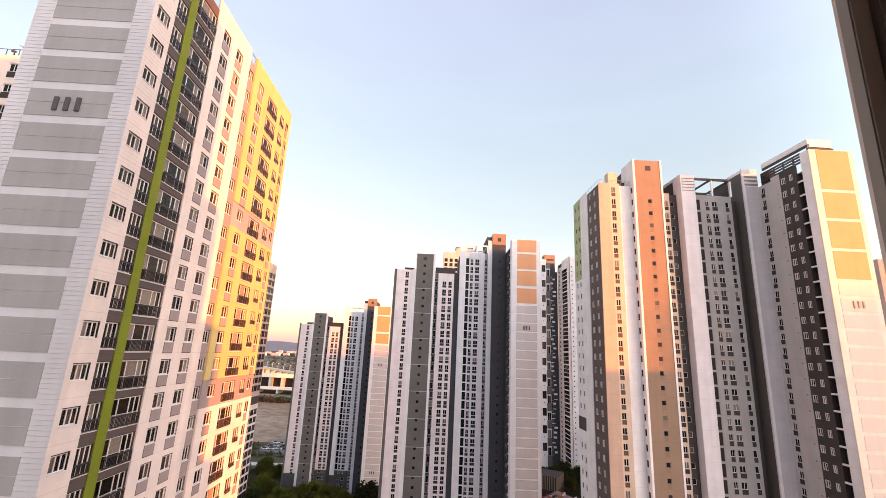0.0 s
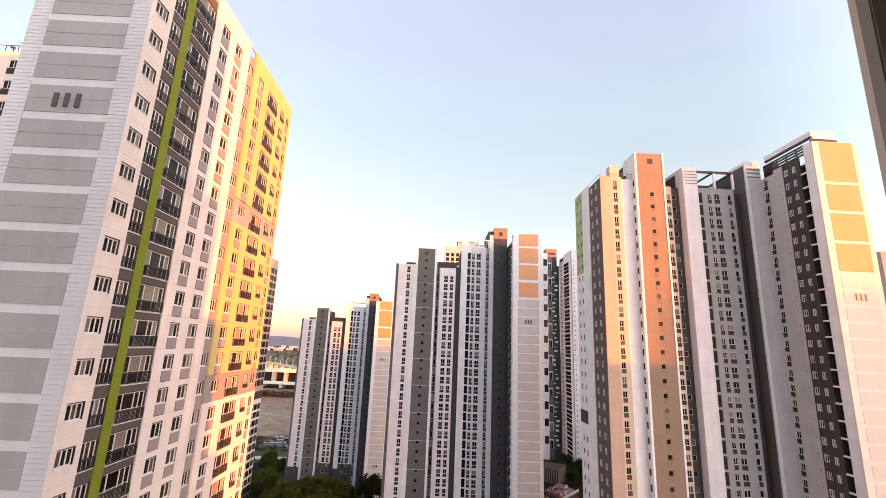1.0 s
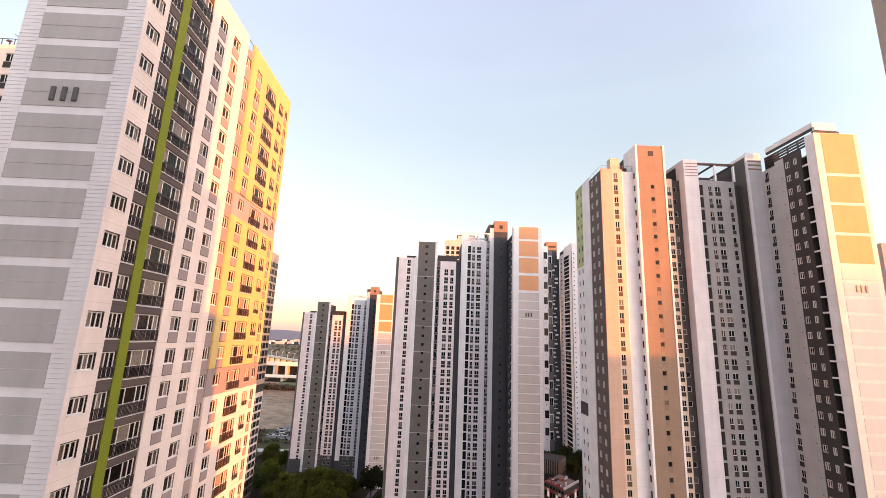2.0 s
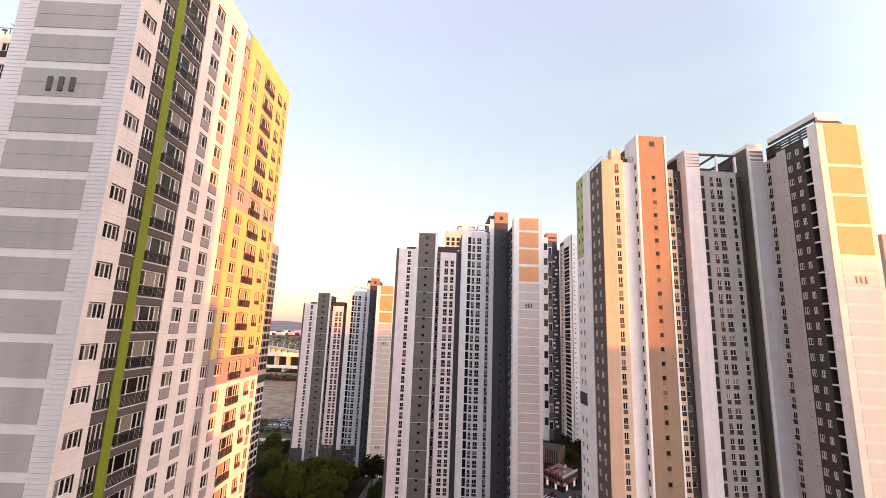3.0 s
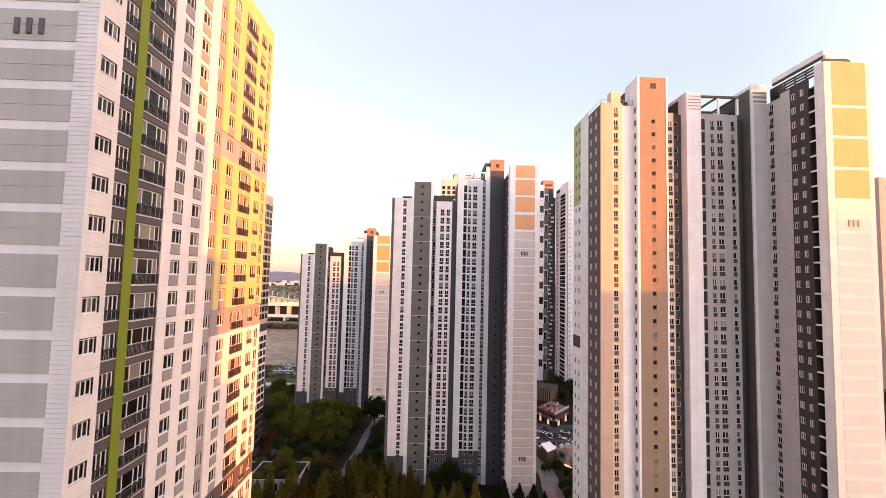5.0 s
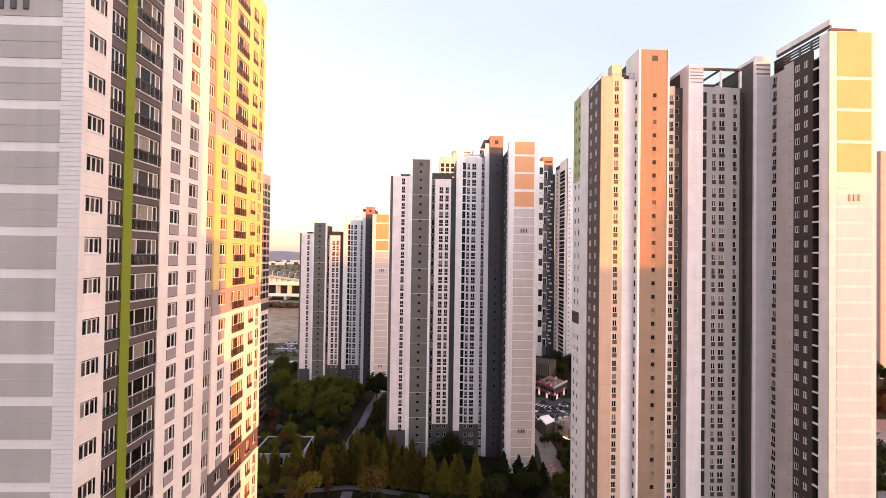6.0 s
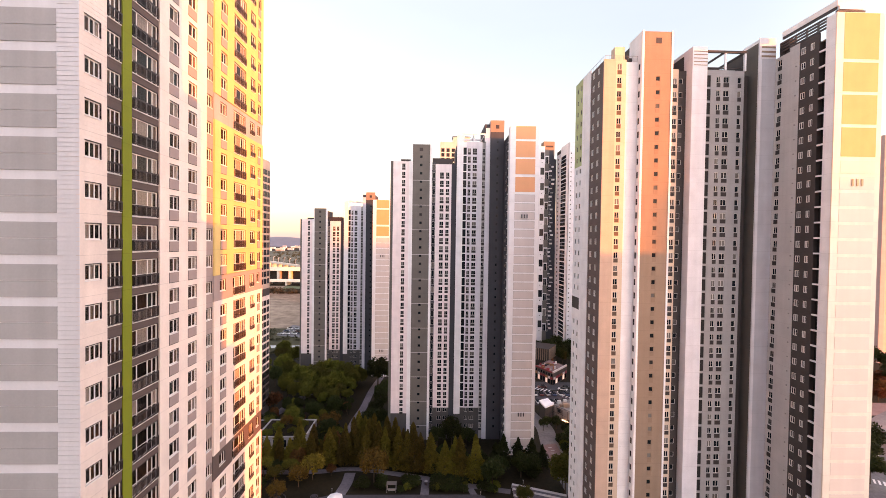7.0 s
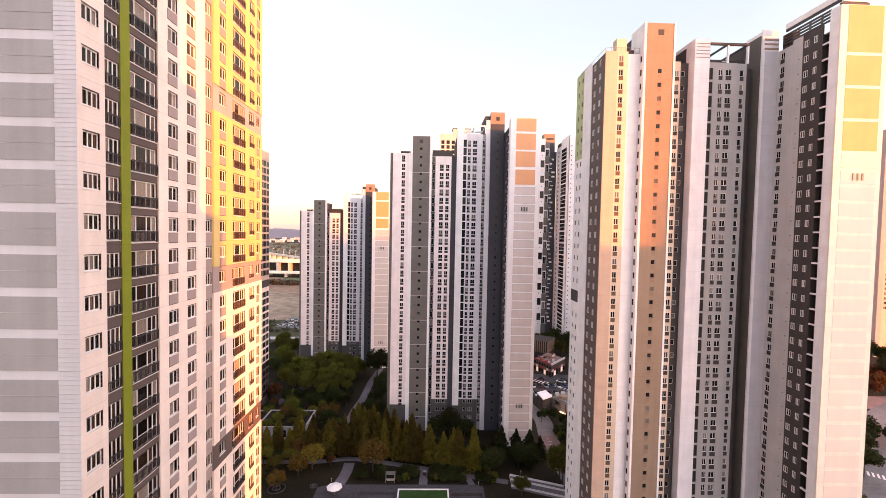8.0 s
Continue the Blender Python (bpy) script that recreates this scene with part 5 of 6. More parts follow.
def prism(bm, pts, z0, z1):
    lo = [bm.verts.new((x, y, z0)) for x, y in pts]
    hi = [bm.verts.new((x, y, z1)) for x, y in pts]
    n = len(pts)
    bm.faces.new(hi)
    bm.faces.new(lo[::-1])
    for i in range(n):
        bm.faces.new((lo[i], lo[(i + 1) % n], hi[(i + 1) % n], hi[i]))


def prism_part(name, root, mat, pts, z0, z1, label=""):
    bm = bmesh.new()
    prism(bm, pts, z0, z1)
    return part(name, bm, mat, root, label)


def strip(p, q, a, b, out, depth):
    """Plan corners of a strip from fraction a to b of the line p to q, standing out by depth."""
    P, Q = Vector(p), Vector(q)
    d = (Q - P).normalized()
    n = Vector((d.y, -d.x))
    A, B = P.lerp(Q, a) + n * out, P.lerp(Q, b) + n * out
    return [tuple(v) for v in (A, B, B - n * depth, A - n * depth)]


def service_building():
    """Small flat-roofed block beside the service road."""
    root = thing("low_building", (47.6, 171, 0), "small dark brown service building with a white roof", "low building")
    pts = [(45.9, 165.0), (50.1, 168.4), (49.3, 174.4), (45.2, 171.8)]
    prism_part("body", root, M["wall_dark"], pts, 0, 5.5)
    prism_part("roof", root, M["roof_white"], [(x + (x - 47.4) * 0.06, y + (y - 170) * 0.03) for x, y in pts], 5.51, 6.0, "white flat roof")
    for a, b in ((0.1, 0.42), (0.55, 0.9)):
        prism_part("door", root, M["metal_dark"], strip(pts[0], pts[1], a, b, 0.05, 0.2), 0.1, 2.4)


def panel_building():
    """Long low building clad in two rows of beige panels."""
    root = thing("low_building", (57, 168, 0), "low building clad in pale beige panels with plant on its roof", "low building")
    p, q = (50.0, 170.4), (63.2, 150.0)
    back = [(73.2, 157.5), (60.0, 178.0)]
    prism_part("body", root, M["wall_brown"], [p, q, *back], 0, 4.6)
    prism_part("roof", root, M["roof"], [(50.9, 170.7), (63.0, 151.6), (72.2, 158.0), (60.0, 177.0)], 4.61, 4.8)
    n = 9
    for r, (za, zb) in enumerate(((0.25, 2.3), (2.42, 4.75))):
        for i in range(n):
            a, b = i / n + 0.006, (i + 1) / n - 0.006
            if r == 1 and i in (1, 4, 6):
                prism_part("window", root, M["pane_dark"], strip(p, q, a + 0.02, b - 0.03, 0.04, 0.1), za + 0.5, zb - 0.7)
            prism_part("panel", root, M["wall_beige"], strip(p, q, a, b, 0.03 if not (r == 1 and i in (1, 4, 6)) else 0.0, 0.1), za, zb)
    rng = random.Random(5)
    for i in range(14):
        u, v = rng.uniform(0.05, 0.75), rng.uniform(0.1, 0.8)
        c = Vector(p).lerp(Vector(q), u) + (Vector(back[1]) - Vector(p)) * v
        w, h = rng.uniform(0.5, 1.3), rng.uniform(0.5, 1.5)
        bm = bmesh.new()
        prism(bm, [(c.x - w, c.y - w * 0.7), (c.x + w, c.y - w * 0.7), (c.x + w, c.y + w * 0.7), (c.x - w, c.y + w * 0.7)], 4.81, 4.81 + h)
        bmesh.ops.bevel(bm, geom=bm.edges[:], offset=0.06, segments=1, affect="EDGES")
        part("roof_unit", bm, M[("light_grey", "wall_beige", "metal_dark", "tan")[i % 4]], root)
    # lit lamp over the entrance
    m, nt, b = node_mat("lit_lamp_glass")
    b.inputs["Emission Color"].default_value = (1.0, 0.72, 0.38, 1)
    b.inputs["Emission Strength"].default_value = 1.2
    prism_part("entrance_lamp", root, m, strip(p, q, 0.23, 0.36, 0.35, 0.25), 0.5, 0.8, "warm lit lamp strip by the entrance")


def shop_building():
    """Corner shop building with red signs along its edges and lit shop fronts."""
    root = thing("low_building", (62, 216, 0), "corner shop building with red roof signs and lit fronts", "low building")
    c, e, w = (61.2, 207.2), (72.0, 219.6), (55.4, 219.4)
    far = (66.2, 231.8)
    prism_part("body", root, M["wall_brown"], [c, e, far, w], 0, 6.0)
    prism_part("roof", root, M["red_paving"], [(61.3, 208.5), (70.8, 219.6), (66.0, 230.2), (56.6, 219.5)], 6.01, 6.15, "red-brown roof deck")
    for p, q, n in ((w, c, 7), (c, e, 6)):
        for i in range(n):
            a, b = i / n + 0.02, (i + 1) / n - 0.02
            prism_part("shop_front", root, M["shop_glow"] if i % 3 == 1 else M["pane_dark"], strip(p, q, a, b, 0.04, 0.2), 0.3, 2.6, "lit shop window" if i % 3 == 1 else "")
            prism_part("sign_board", root, M[("sign_red", "sign_red", "sign_pale", "sign_rust")[(i * 3 + n) % 4]], strip(p, q, a, b, 0.22, 0.2), 2.8, 3.9, "red shop sign board")
            if n == 7:
                prism_part("upper_window", root, M["pane_dark"], strip(p, q, a + 0.01, b - 0.01, 0.04, 0.2), 4.2, 5.4)
        prism_part("parapet", root, M["sign_red"] if n == 7 else M["sign_pale"], strip(p, q, 0.0, 1.0, 0.06, 0.4), 6.0, 6.6 if n == 7 else 7.0, "red roof edge" if n == 7 else "pale sign band along the roof edge")
    rng = random.Random(8)
    for i in range(20):
        u, v = rng.random(), rng.random()
        x = c[0] + (e[0] - c[0]) * u * 0.85 + (w[0] - c[0]) * v * 0.85
        y = c[1] + 1.6 + (e[1] - c[1]) * u * 0.85 + (w[1] - c[1]) * v * 0.85
        r = rng.uniform(0.3, 0.9)
        prism_part("roof_clutter", root, M[("sign_red", "sign_pale", "sign_rust", "metal_dark")[i % 4]], [(x - r, y - 0.3), (x + r, y - 0.3), (x + r, y + 0.3), (x - r, y + 0.3)], 6.16, 6.16 + rng.uniform(0.4, 1.3))


def finned_building():
    """Brown building with upright tan fins behind the shops."""
    root = thing("low_building", (66, 238, 0), "brown building with upright tan fins and dark glass", "low building")
    p, q = (57.5, 240.0), (66.5, 234.5)
    prism_part("body", root, M["wall_dark"], [p, q, (74, 246), (64, 252)], 0, 11.0)
    prism_part("side_wall", root, M["wall_dark"], strip(q, (74, 246), 0.0, 1.0, 0.02, 0.1), 0, 11.0)
    for i in range(9):
        prism_part("fin", root, M["tan"], strip(p, q, i / 9 + 0.01, i / 9 + 0.04, 0.35, 0.36), 4.5, 10.9, "upright tan fin")
        prism_part("fin", root, M["tan"], strip(q, (74, 246), i / 9 + 0.01, i / 9 + 0.035, 0.35, 0.36), 4.5, 10.9, "upright tan fin")


M["sign_red"] = paint("red_sign_paint", (0.32, 0.045, 0.05), vary=0.05, joint=1.0)
M["sign_rust"] = paint("rust_sign_paint", (0.30, 0.13, 0.06), vary=0.05, joint=1.0)
M["sign_pale"] = paint("pale_sign_paint", (0.70, 0.60, 0.56), vary=0.05, joint=1.0)
glow_m, glow_nt, glow_b = node_mat("lit_shop_interior")
glow_b.inputs["Emission Color"].default_value = (1.0, 0.62, 0.42, 1)
glow_b.inputs["Emission Strength"].default_value = 0.2
M["shop_glow"] = glow_m
service_building()
panel_building()
shop_building()
finned_building()


def zebra(x0, y0, x1, y1, n, length, w):
    """Pale crossing bars painted across a street."""
    d = Vector((x1 - x0, y1 - y0)).normalized()
    for i in range(n):
        c = Vector((x0, y0)).lerp(Vector((x1, y1)), i / (n - 1))
        bm = bmesh.new()
        add_box(bm, -w / 2, w / 2, -length / 2, length / 2, 0, 0.012)
        ob = new("road_marking", mesh_of("road_marking", bm, M["frame_white"]))
        ob.matrix_basis = pose(c.x, c.y, 0.086, 0, 0, math.degrees(math.atan2(d.y, d.x)))
        tagged(ob, "pale crossing bar painted on the street", "road marking", "road markings", "structure")


def car_paint():
    m, nt, b = node_mat("car_paint")
    oi = nt.nodes.new("ShaderNodeObjectInfo")
    cr = nt.nodes.new("ShaderNodeValToRGB")
    cr.color_ramp.interpolation = "CONSTANT"
    els = cr.color_ramp.elements
    els[0].position, els[0].color = 0.0, (0.72, 0.71, 0.70, 1)
    els[1].position, els[1].color = 0.4, (0.30, 0.30, 0.31, 1)
    for p, c in ((0.6, (0.02, 0.02, 0.022)), (0.8, (0.12, 0.03, 0.025)), (0.88, (0.04, 0.06, 0.12))):
        els.new(p).color = (*c, 1)
    link(nt, oi.outputs["Random"], cr.inputs[0])
    link(nt, cr.outputs[0], b.inputs["Base Color"])
    b.inputs["Roughness"].default_value = 0.3
    return m


def car_template():
    root = thing("car", (0, 0, 0), "parked car on the asphalt", "car", "parked cars")
    bm = bmesh.new()
    add_box(bm, -0.88, 0.88, -2.2, 2.2, 0.3, 0.85)
    bmesh.ops.bevel(bm, geom=bm.edges[:], offset=0.12, segments=2, affect="EDGES")
    part("body", bm, car_paint(), root)
    bm = bmesh.new()
    v = [bm.verts.new(p) for p in ((-0.8, -1.6, 0.85), (0.8, -1.6, 0.85), (0.8, 1.3, 0.85), (-0.8, 1.3, 0.85), (-0.62, -1.0, 1.42), (0.62, -1.0, 1.42), (0.62, 0.6, 1.42), (-0.62, 0.6, 1.42))]
    for f in ((4, 5, 6, 7), (0, 1, 5, 4), (1, 2, 6, 5), (2, 3, 7, 6), (3, 0, 4, 7)):
        bm.faces.new([v[i] for i in f])
    part("cabin", bm, M["pane_dark"], root)
    for sx in (-0.8, 0.8):
        for sy in (-1.35, 1.35):
            bm = bmesh.new()
            bmesh.ops.create_cone(bm, segments=14, radius1=0.32, radius2=0.32, depth=0.2, cap_ends=True, matrix=Matrix.Translation((sx, sy, 0.32)) @ pose(0, 0, 0, 0, 90, 0))
            part("wheel", bm, M["rubber"], root)
    return root


car = car_template()
car.matrix_basis = pose(45, 185, 0.08, 0, 0, 5)
rng = random.Random(4)
for i in range(9):
    copy_thing(car, pose(48.2 + i * 2.9 + rng.uniform(-0.2, 0.2), 185 + rng.uniform(-0.3, 0.3), 0.08, 0, 0, rng.choice((0, 180))))
for i in range(8):
    copy_thing(car, pose(46 + i * 3.0, 194.5 + rng.uniform(-0.3, 0.3), 0.08, 0, 0, rng.choice((0, 180))))
for x, y, r in ((55, 204, 90), (66, 203, 90), (64, 200.5, 60)):
    copy_thing(car, pose(x, y, 0.07, 0, 0, r))


for i in range(12):
    copy_thing(car, pose(-109.5 + (i % 4) * 4.6 + rng.uniform(-0.8, 0.8), 316 + (i // 4) * 9 + rng.uniform(-1, 1), 0.17, 0, 0, 72 + rng.uniform(-6, 6)))
band("road", M["street"], arc([(70, 20), (95, 70), (122, 108), (141, 127), (165, 149), (190, 168), (240, 190)]), 9.0, 0.07, "pale asphalt street beyond the gable", "road")
slab("square", M["red_paving"], ((186, 172), (214, 172), (226, 186), (190, 186)), 0, 0.06, "reddish paved square beside the street", "square")
slab("pavement", M["paving"], ((84, 60), (88, 60), (103.8, 128), (97, 128)), 0, 0.12, "grey pavement along the street", "pavement")
for x, y, r in ((165, 149, -48), (170, 152.5, 132), (152, 139, -46)):
    copy_thing(car, pose(x, y, 0.07, 0, 0, r))


zebra(134, 124, 140, 119, 8, 3.0, 0.55)
for i in range(5):
    bm = bmesh.new()
    add_box(bm, 41.4 + 0.3 * (i % 2), 43.0 - 0.4 * (i % 3), 136.4 + i * 1.9, 136.85 + i * 1.9, 0.065, 0.078)
    tagged(new("road_marking", mesh_of("road_marking", bm, M["concrete"])), "worn pale bar painted on the road", "road marking", "road markings", "structure")


zebra(52, 203.5, 66, 190.5, 13, 3.4, 0.6)


def low_fence(x0, x1, y0, y1):
    """Low dark fence round three sides of a paved bay."""
    root = thing("low_fence", ((x0 + x1) / 2, y1, 0.06), "low dark metal fence on the paving beside the court", "fence")
    for a, b, c, d in ((x0, x1, y1 - 0.12, y1), (x0, x0 + 0.12, y0, y1 - 0.13), (x1 - 0.12, x1, y0, y1 - 0.13)):
        box_part("rail", root, M["metal_dark"], a, b, c, d, 0.62, 0.75)
        box_part("kick_rail", root, M["metal_dark"], a, b, c, d, 0.1, 0.22)
    for i in range(8):
        x = x0 + 0.15 + i * (x1 - x0 - 0.4) / 7
        box_part("post", root, M["metal_dark"], x, x + 0.1, y1 - 0.11, y1 - 0.01, 0.06, 0.62)


low_fence(-18.0, -8.0, 104.0, 112.9)
low_fence(6.6, 15.3, 104.0, 112.4)


def stairs_right():
    root = thing("garden_steps", (31, 116, 0), "broad pale stone garden steps rising past the planting", "steps")
    for i in range(7):
        bm = bmesh.new()
        add_box(bm, -7.6, 7.6, 0, 0.86, 0, 0.08 + 0.13 * i)
        part("step", bm, M["light_grey"] if i in (1, 4, 6) else M["path"], root, "", Matrix.Translation((30.9 + i * 0.06, 112.9 + i * 0.82, 0)) @ pose(0, 0, 0, 0, 0, -21.5))


stairs_right()

# ---------------------------------------------------------------- field, river and distance
slab("field", M["soil"], ((-420, 352), (-60, 334), (-60, 560), (-420, 600)), 0, 0.1, "dry brown open field", "field")
slab("field", M["scrub"], ((-420, 262), (-60, 262), (-60, 333), (-420, 351)), 0, 0.12, "rough scrub strip beside the stream", "field")
slab("field", M["meadow"], ((-204, 577), (-60, 561), (-60, 636), (-214, 638)), 0, 0.1, "dull green meadow beside the road bridge", "field")
slab("field", M["soil"], ((-420, 601), (-205, 577.2), (-215, 638), (-420, 639)), 0, 0.1, "bare reddish earth beside the road bridge", "field")
slab("parking_lot", M["street"], ((-112, 312), (-88, 304), (-88, 338), (-112, 350)), 0, 0.16, "pale gravel car park in the field", "pavement")
band("water", M["water"], arc([(-320, 292), (-180, 285), (-105, 279), (-60, 281), (0, 285)]), 7.0, 0.2, "pale shallow stream beside the field", "water")
slab("woodland", M["wood_far"], ((-900, 700), (600, 700), (900, 2300), (-1600, 2300)), 0, 3.0, "distant green plain", "woodland")


def along(p, q, s, off=0.0):
    """A plan point s metres from p towards q, off to the side."""
    d = (Vector(q) - Vector(p)).normalized()
    return Vector(p) + d * s + Vector((-d.y, d.x)) * off


def beam(bm, p, q, w, z0, z1):
    """A long box over the plan line p to q."""
    n = (Vector(q) - Vector(p)).length
    pts = [along(p, q, s, o) for s, o in ((0, 0), (n, 0), (n, w), (0, w))]
    lo = [bm.verts.new((v.x, v.y, z0)) for v in pts]
    hi = [bm.verts.new((v.x, v.y, z1)) for v in pts]
    bm.faces.new(hi)
    bm.faces.new(lo[::-1])
    for k in range(4):
        bm.faces.new((lo[k], lo[(k + 1) % 4], hi[(k + 1) % 4], hi[k]))


def viaduct(p, q, z, depth, w, pier, gap, label, lamps=False, backed=False):
    """A raised road on wide piers, with its parapet."""
    root = thing("viaduct", (*p, 0), label, "bridge")
    for nm, mat, ww, za, zb in (("deck", "gable_cream", w, z - depth, z), ("parapet", "gable_cream", 0.5, z + 0.01, z + 1.2)):
        bm = bmesh.new()
        beam(bm, p, q, ww, za, zb)
        part(nm, bm, M[mat], root)
    n = (Vector(q) - Vector(p)).length
    s = 4.0
    while pier and s < n - pier:
        bm = bmesh.new()
        beam(bm, along(p, q, s, 1.0), along(p, q, s + pier, 1.0), w - 2.0, 0, z - depth)
        part("pier", bm, M["wall_pale"], root)
        s += pier + gap
    # added dark sheet behind the piers, standing in for shade in the openings
    if backed:
        bm = bmesh.new()
        beam(bm, along(p, q, 0, w - 1.0), along(p, q, n, w - 1.0), 0.6, 0, z - depth)
        part("back_wall", bm, M["wall_dark"], root)
    s = 6.0
    while lamps and s < n:
        c = along(p, q, s, 0.8)
        bm = bmesh.new()
        add_box(bm, c.x - 0.16, c.x + 0.16, c.y, c.y + 0.3, z, z + 9.5)
        for k in range(5):
            a, b = math.pi / 2 * k / 5, math.pi / 2 * (k + 1) / 5
            add_box(bm, c.x + 2.6 * (1 - math.cos(a)) - 0.1, c.x + 2.6 * (1 - math.cos(b)) + 0.1, c.y, c.y + 0.4, z + 9.4 + 1.8 * math.sin(a), z + 9.75 + 1.8 * math.sin(b))
        part("street_lamp", bm, M["frame_white"], root, "pale curved road lamp")
        s += 30.0


viaduct((-560, 706), (-60, 700), 22.6, 5.0, 12, 4.0, 15.0, "concrete rail viaduct on wide piers, lit by the sun", False, True)
viaduct((-520, 1130), (-150, 672), 21.5, 2.6, 11, 2.5, 30.0, "road viaduct with curved lamps slanting across the plain", True)
viaduct((-600, 655), (-40, 640), 7.4, 2.2, 22, 3.0, 26.0, "low pale road bridge beyond the field")


def far_woods():
    """Hedges and copses of the plain, one loose mass of leaf clumps."""
    rng = random.Random(31)
    bm = bmesh.new()
    for i in range(560):
        y = rng.uniform(760, 2100) if i < 420 else rng.uniform(722, 750)
        x = y * rng.uniform(-0.50, -0.22)
        r = rng.uniform(3.0, 7.5)
        for k in range(16):
            d = Vector((rng.gauss(0, 1), rng.gauss(0, 1), rng.gauss(0, 0.6)))
            leaf_cards(bm, rng, [Vector((x, y, 3 + r * 0.5)) + d * r * 0.5], r * 0.33)
    tagged(new("far_woods", mesh_of("far_woods", bm, M["leaf_far"])), "scattered copses and hedges across the far plain", "woodland", "", "stuff")


def field_hedge():
    """Tall dry reeds and bushes along the far edge of the field."""
    rng = random.Random(53)
    bm = bmesh.new()
    for i in range(5200):
        x, y = rng.uniform(-330, -90), 556 + rng.uniform(-9, 9)
        h = 5.5 + 3.2 * noise.noise(Vector((x / 14, y / 20, 2.0)))
        leaf_cards(bm, rng, [Vector((x, y, h * rng.random()))], 1.1)
    tagged(new("field_hedge", mesh_of("field_hedge", bm, M["leaf_reed"])), "belt of tall brown reeds and bushes behind the field", "hedge", "", "stuff")


def field_scrub():
    """Low bushes on both banks of the stream."""
    rng = random.Random(67)
    bm = bmesh.new()
    for i in range(420):
        x = rng.uniform(-150, -80)
        y = rng.uniform(296, 330) if i % 3 else rng.uniform(258, 272)
        if x > -114 and y > 306:
            continue
        r = rng.uniform(0.5, 1.7)
        for k in range(9):
            d = Vector((rng.gauss(0, 1), rng.gauss(0, 1), abs(rng.gauss(0, 0.8))))
            leaf_cards(bm, rng, [Vector((x, y, 0.3)) + d * r * 0.6], r * 0.4)
    tagged(new("field_scrub", mesh_of("field_scrub", bm, M["leaf_far"])), "low dull green bushes along the stream banks", "bushes", "", "stuff")


M["leaf_reed"] = leaf_mat("dry_reeds", (0.068, 0.062, 0.040), (0.112, 0.100, 0.064))
M["leaf_far"] = leaf_mat("far_foliage", (0.06, 0.065, 0.035), (0.12, 0.115, 0.06))

def hills():
    for nm, y, h, seed in (("backdrop", 3600, 88, 3), ("backdrop", 4200, 120, 8)):
        bm = bmesh.new()
        n = 160
        prev = None
        for i in range(n + 1):
            x = -4200 + 8400 * i / n
            z = h * (0.35 + 0.75 * max(0, noise.noise(Vector((x / 900 + seed, seed, 0)))) + 0.08 * noise.noise(Vector((x / 120, seed, 5))))
            if nm == "backdrop" and y == 3600:
                z = h * (0.32 + 0.62 * math.exp(-((x + 1350) / 420) ** 2) + 0.06 * noise.noise(Vector((x / 90, seed, 5))))
            cur = (bm.verts.new((x, y, -2)), bm.verts.new((x, y + 300, z)), bm.verts.new((x, y + 700, -2)))
            if prev:
                bm.faces.new((prev[0], cur[0], cur[1], prev[1]))
                bm.faces.new((prev[1], cur[1], cur[2], prev[2]))
            prev = cur
        tagged(new(nm, mesh_of(nm, bm, M["hill"])), "hazy wooded hill ridge on the horizon", "hill", "", "structure")


hills()


def far_town():
    rng = random.Random(11)
    for i in range(46):
        y = rng.uniform(1700, 3400)
        x = y * rng.uniform(-0.52, -0.22)
        w, d, h = rng.uniform(15, 50), rng.uniform(12, 30), rng.uniform(6, 22)
        root = thing("far_building", (x, y, 3), "small pale building in the far plain", "building", "far town")
        box_part("body", root, M["pale_grey"], x - w / 2, x + w / 2, y, y + d, 0, h)
        bm = bmesh.new()
        for k in range(max(1, int(h / 4))):
            add_box(bm, x - w / 2 + 1, x + w / 2 - 1, y - 0.2, y, 1.5 + k * 4, 3 + k * 4)
        part("window_band", bm, M["pane_dark"], root)


far_town()

# ---------------------------------------------------------------- trees


def leaf_cards(bm, rng, pts, size):
    for p in pts:
        s = size * rng.uniform(0.6, 1.3)
        m = Matrix.Translation(p) @ Euler((rng.uniform(-1.2, 1.2), rng.uniform(-1.2, 1.2), rng.uniform(0, 6.28))).to_matrix().to_4x4()
        quad(bm, *[m @ Vector(c) for c in ((-s, -s * 0.6, 0), (s * 0.3, -s * 0.8, 0.1 * s), (s, s * 0.5, 0), (-s * 0.4, s * 0.8, -0.1 * s))])


def trunk_mesh(h, r, limbs, rng, lean=0.0):
    bm = bmesh.new()
    bmesh.ops.create_cone(bm, segments=7, radius1=r, radius2=r * 0.25, depth=h, cap_ends=True, matrix=Matrix.Translation((0, 0, h / 2)))
    for z, length, a, up in limbs:
        d = Vector((math.cos(a), math.sin(a), up)).normalized()
        q = d.to_track_quat("Z", "Y").to_matrix().to_4x4()
        bmesh.ops.create_cone(bm, segments=5, radius1=r * 0.4, radius2=r * 0.1, depth=length, cap_ends=True, matrix=Matrix.Translation(Vector((0, 0, z)) + d * length / 2) @ q)
    return mesh_of("trunk", bm, M["bark"])


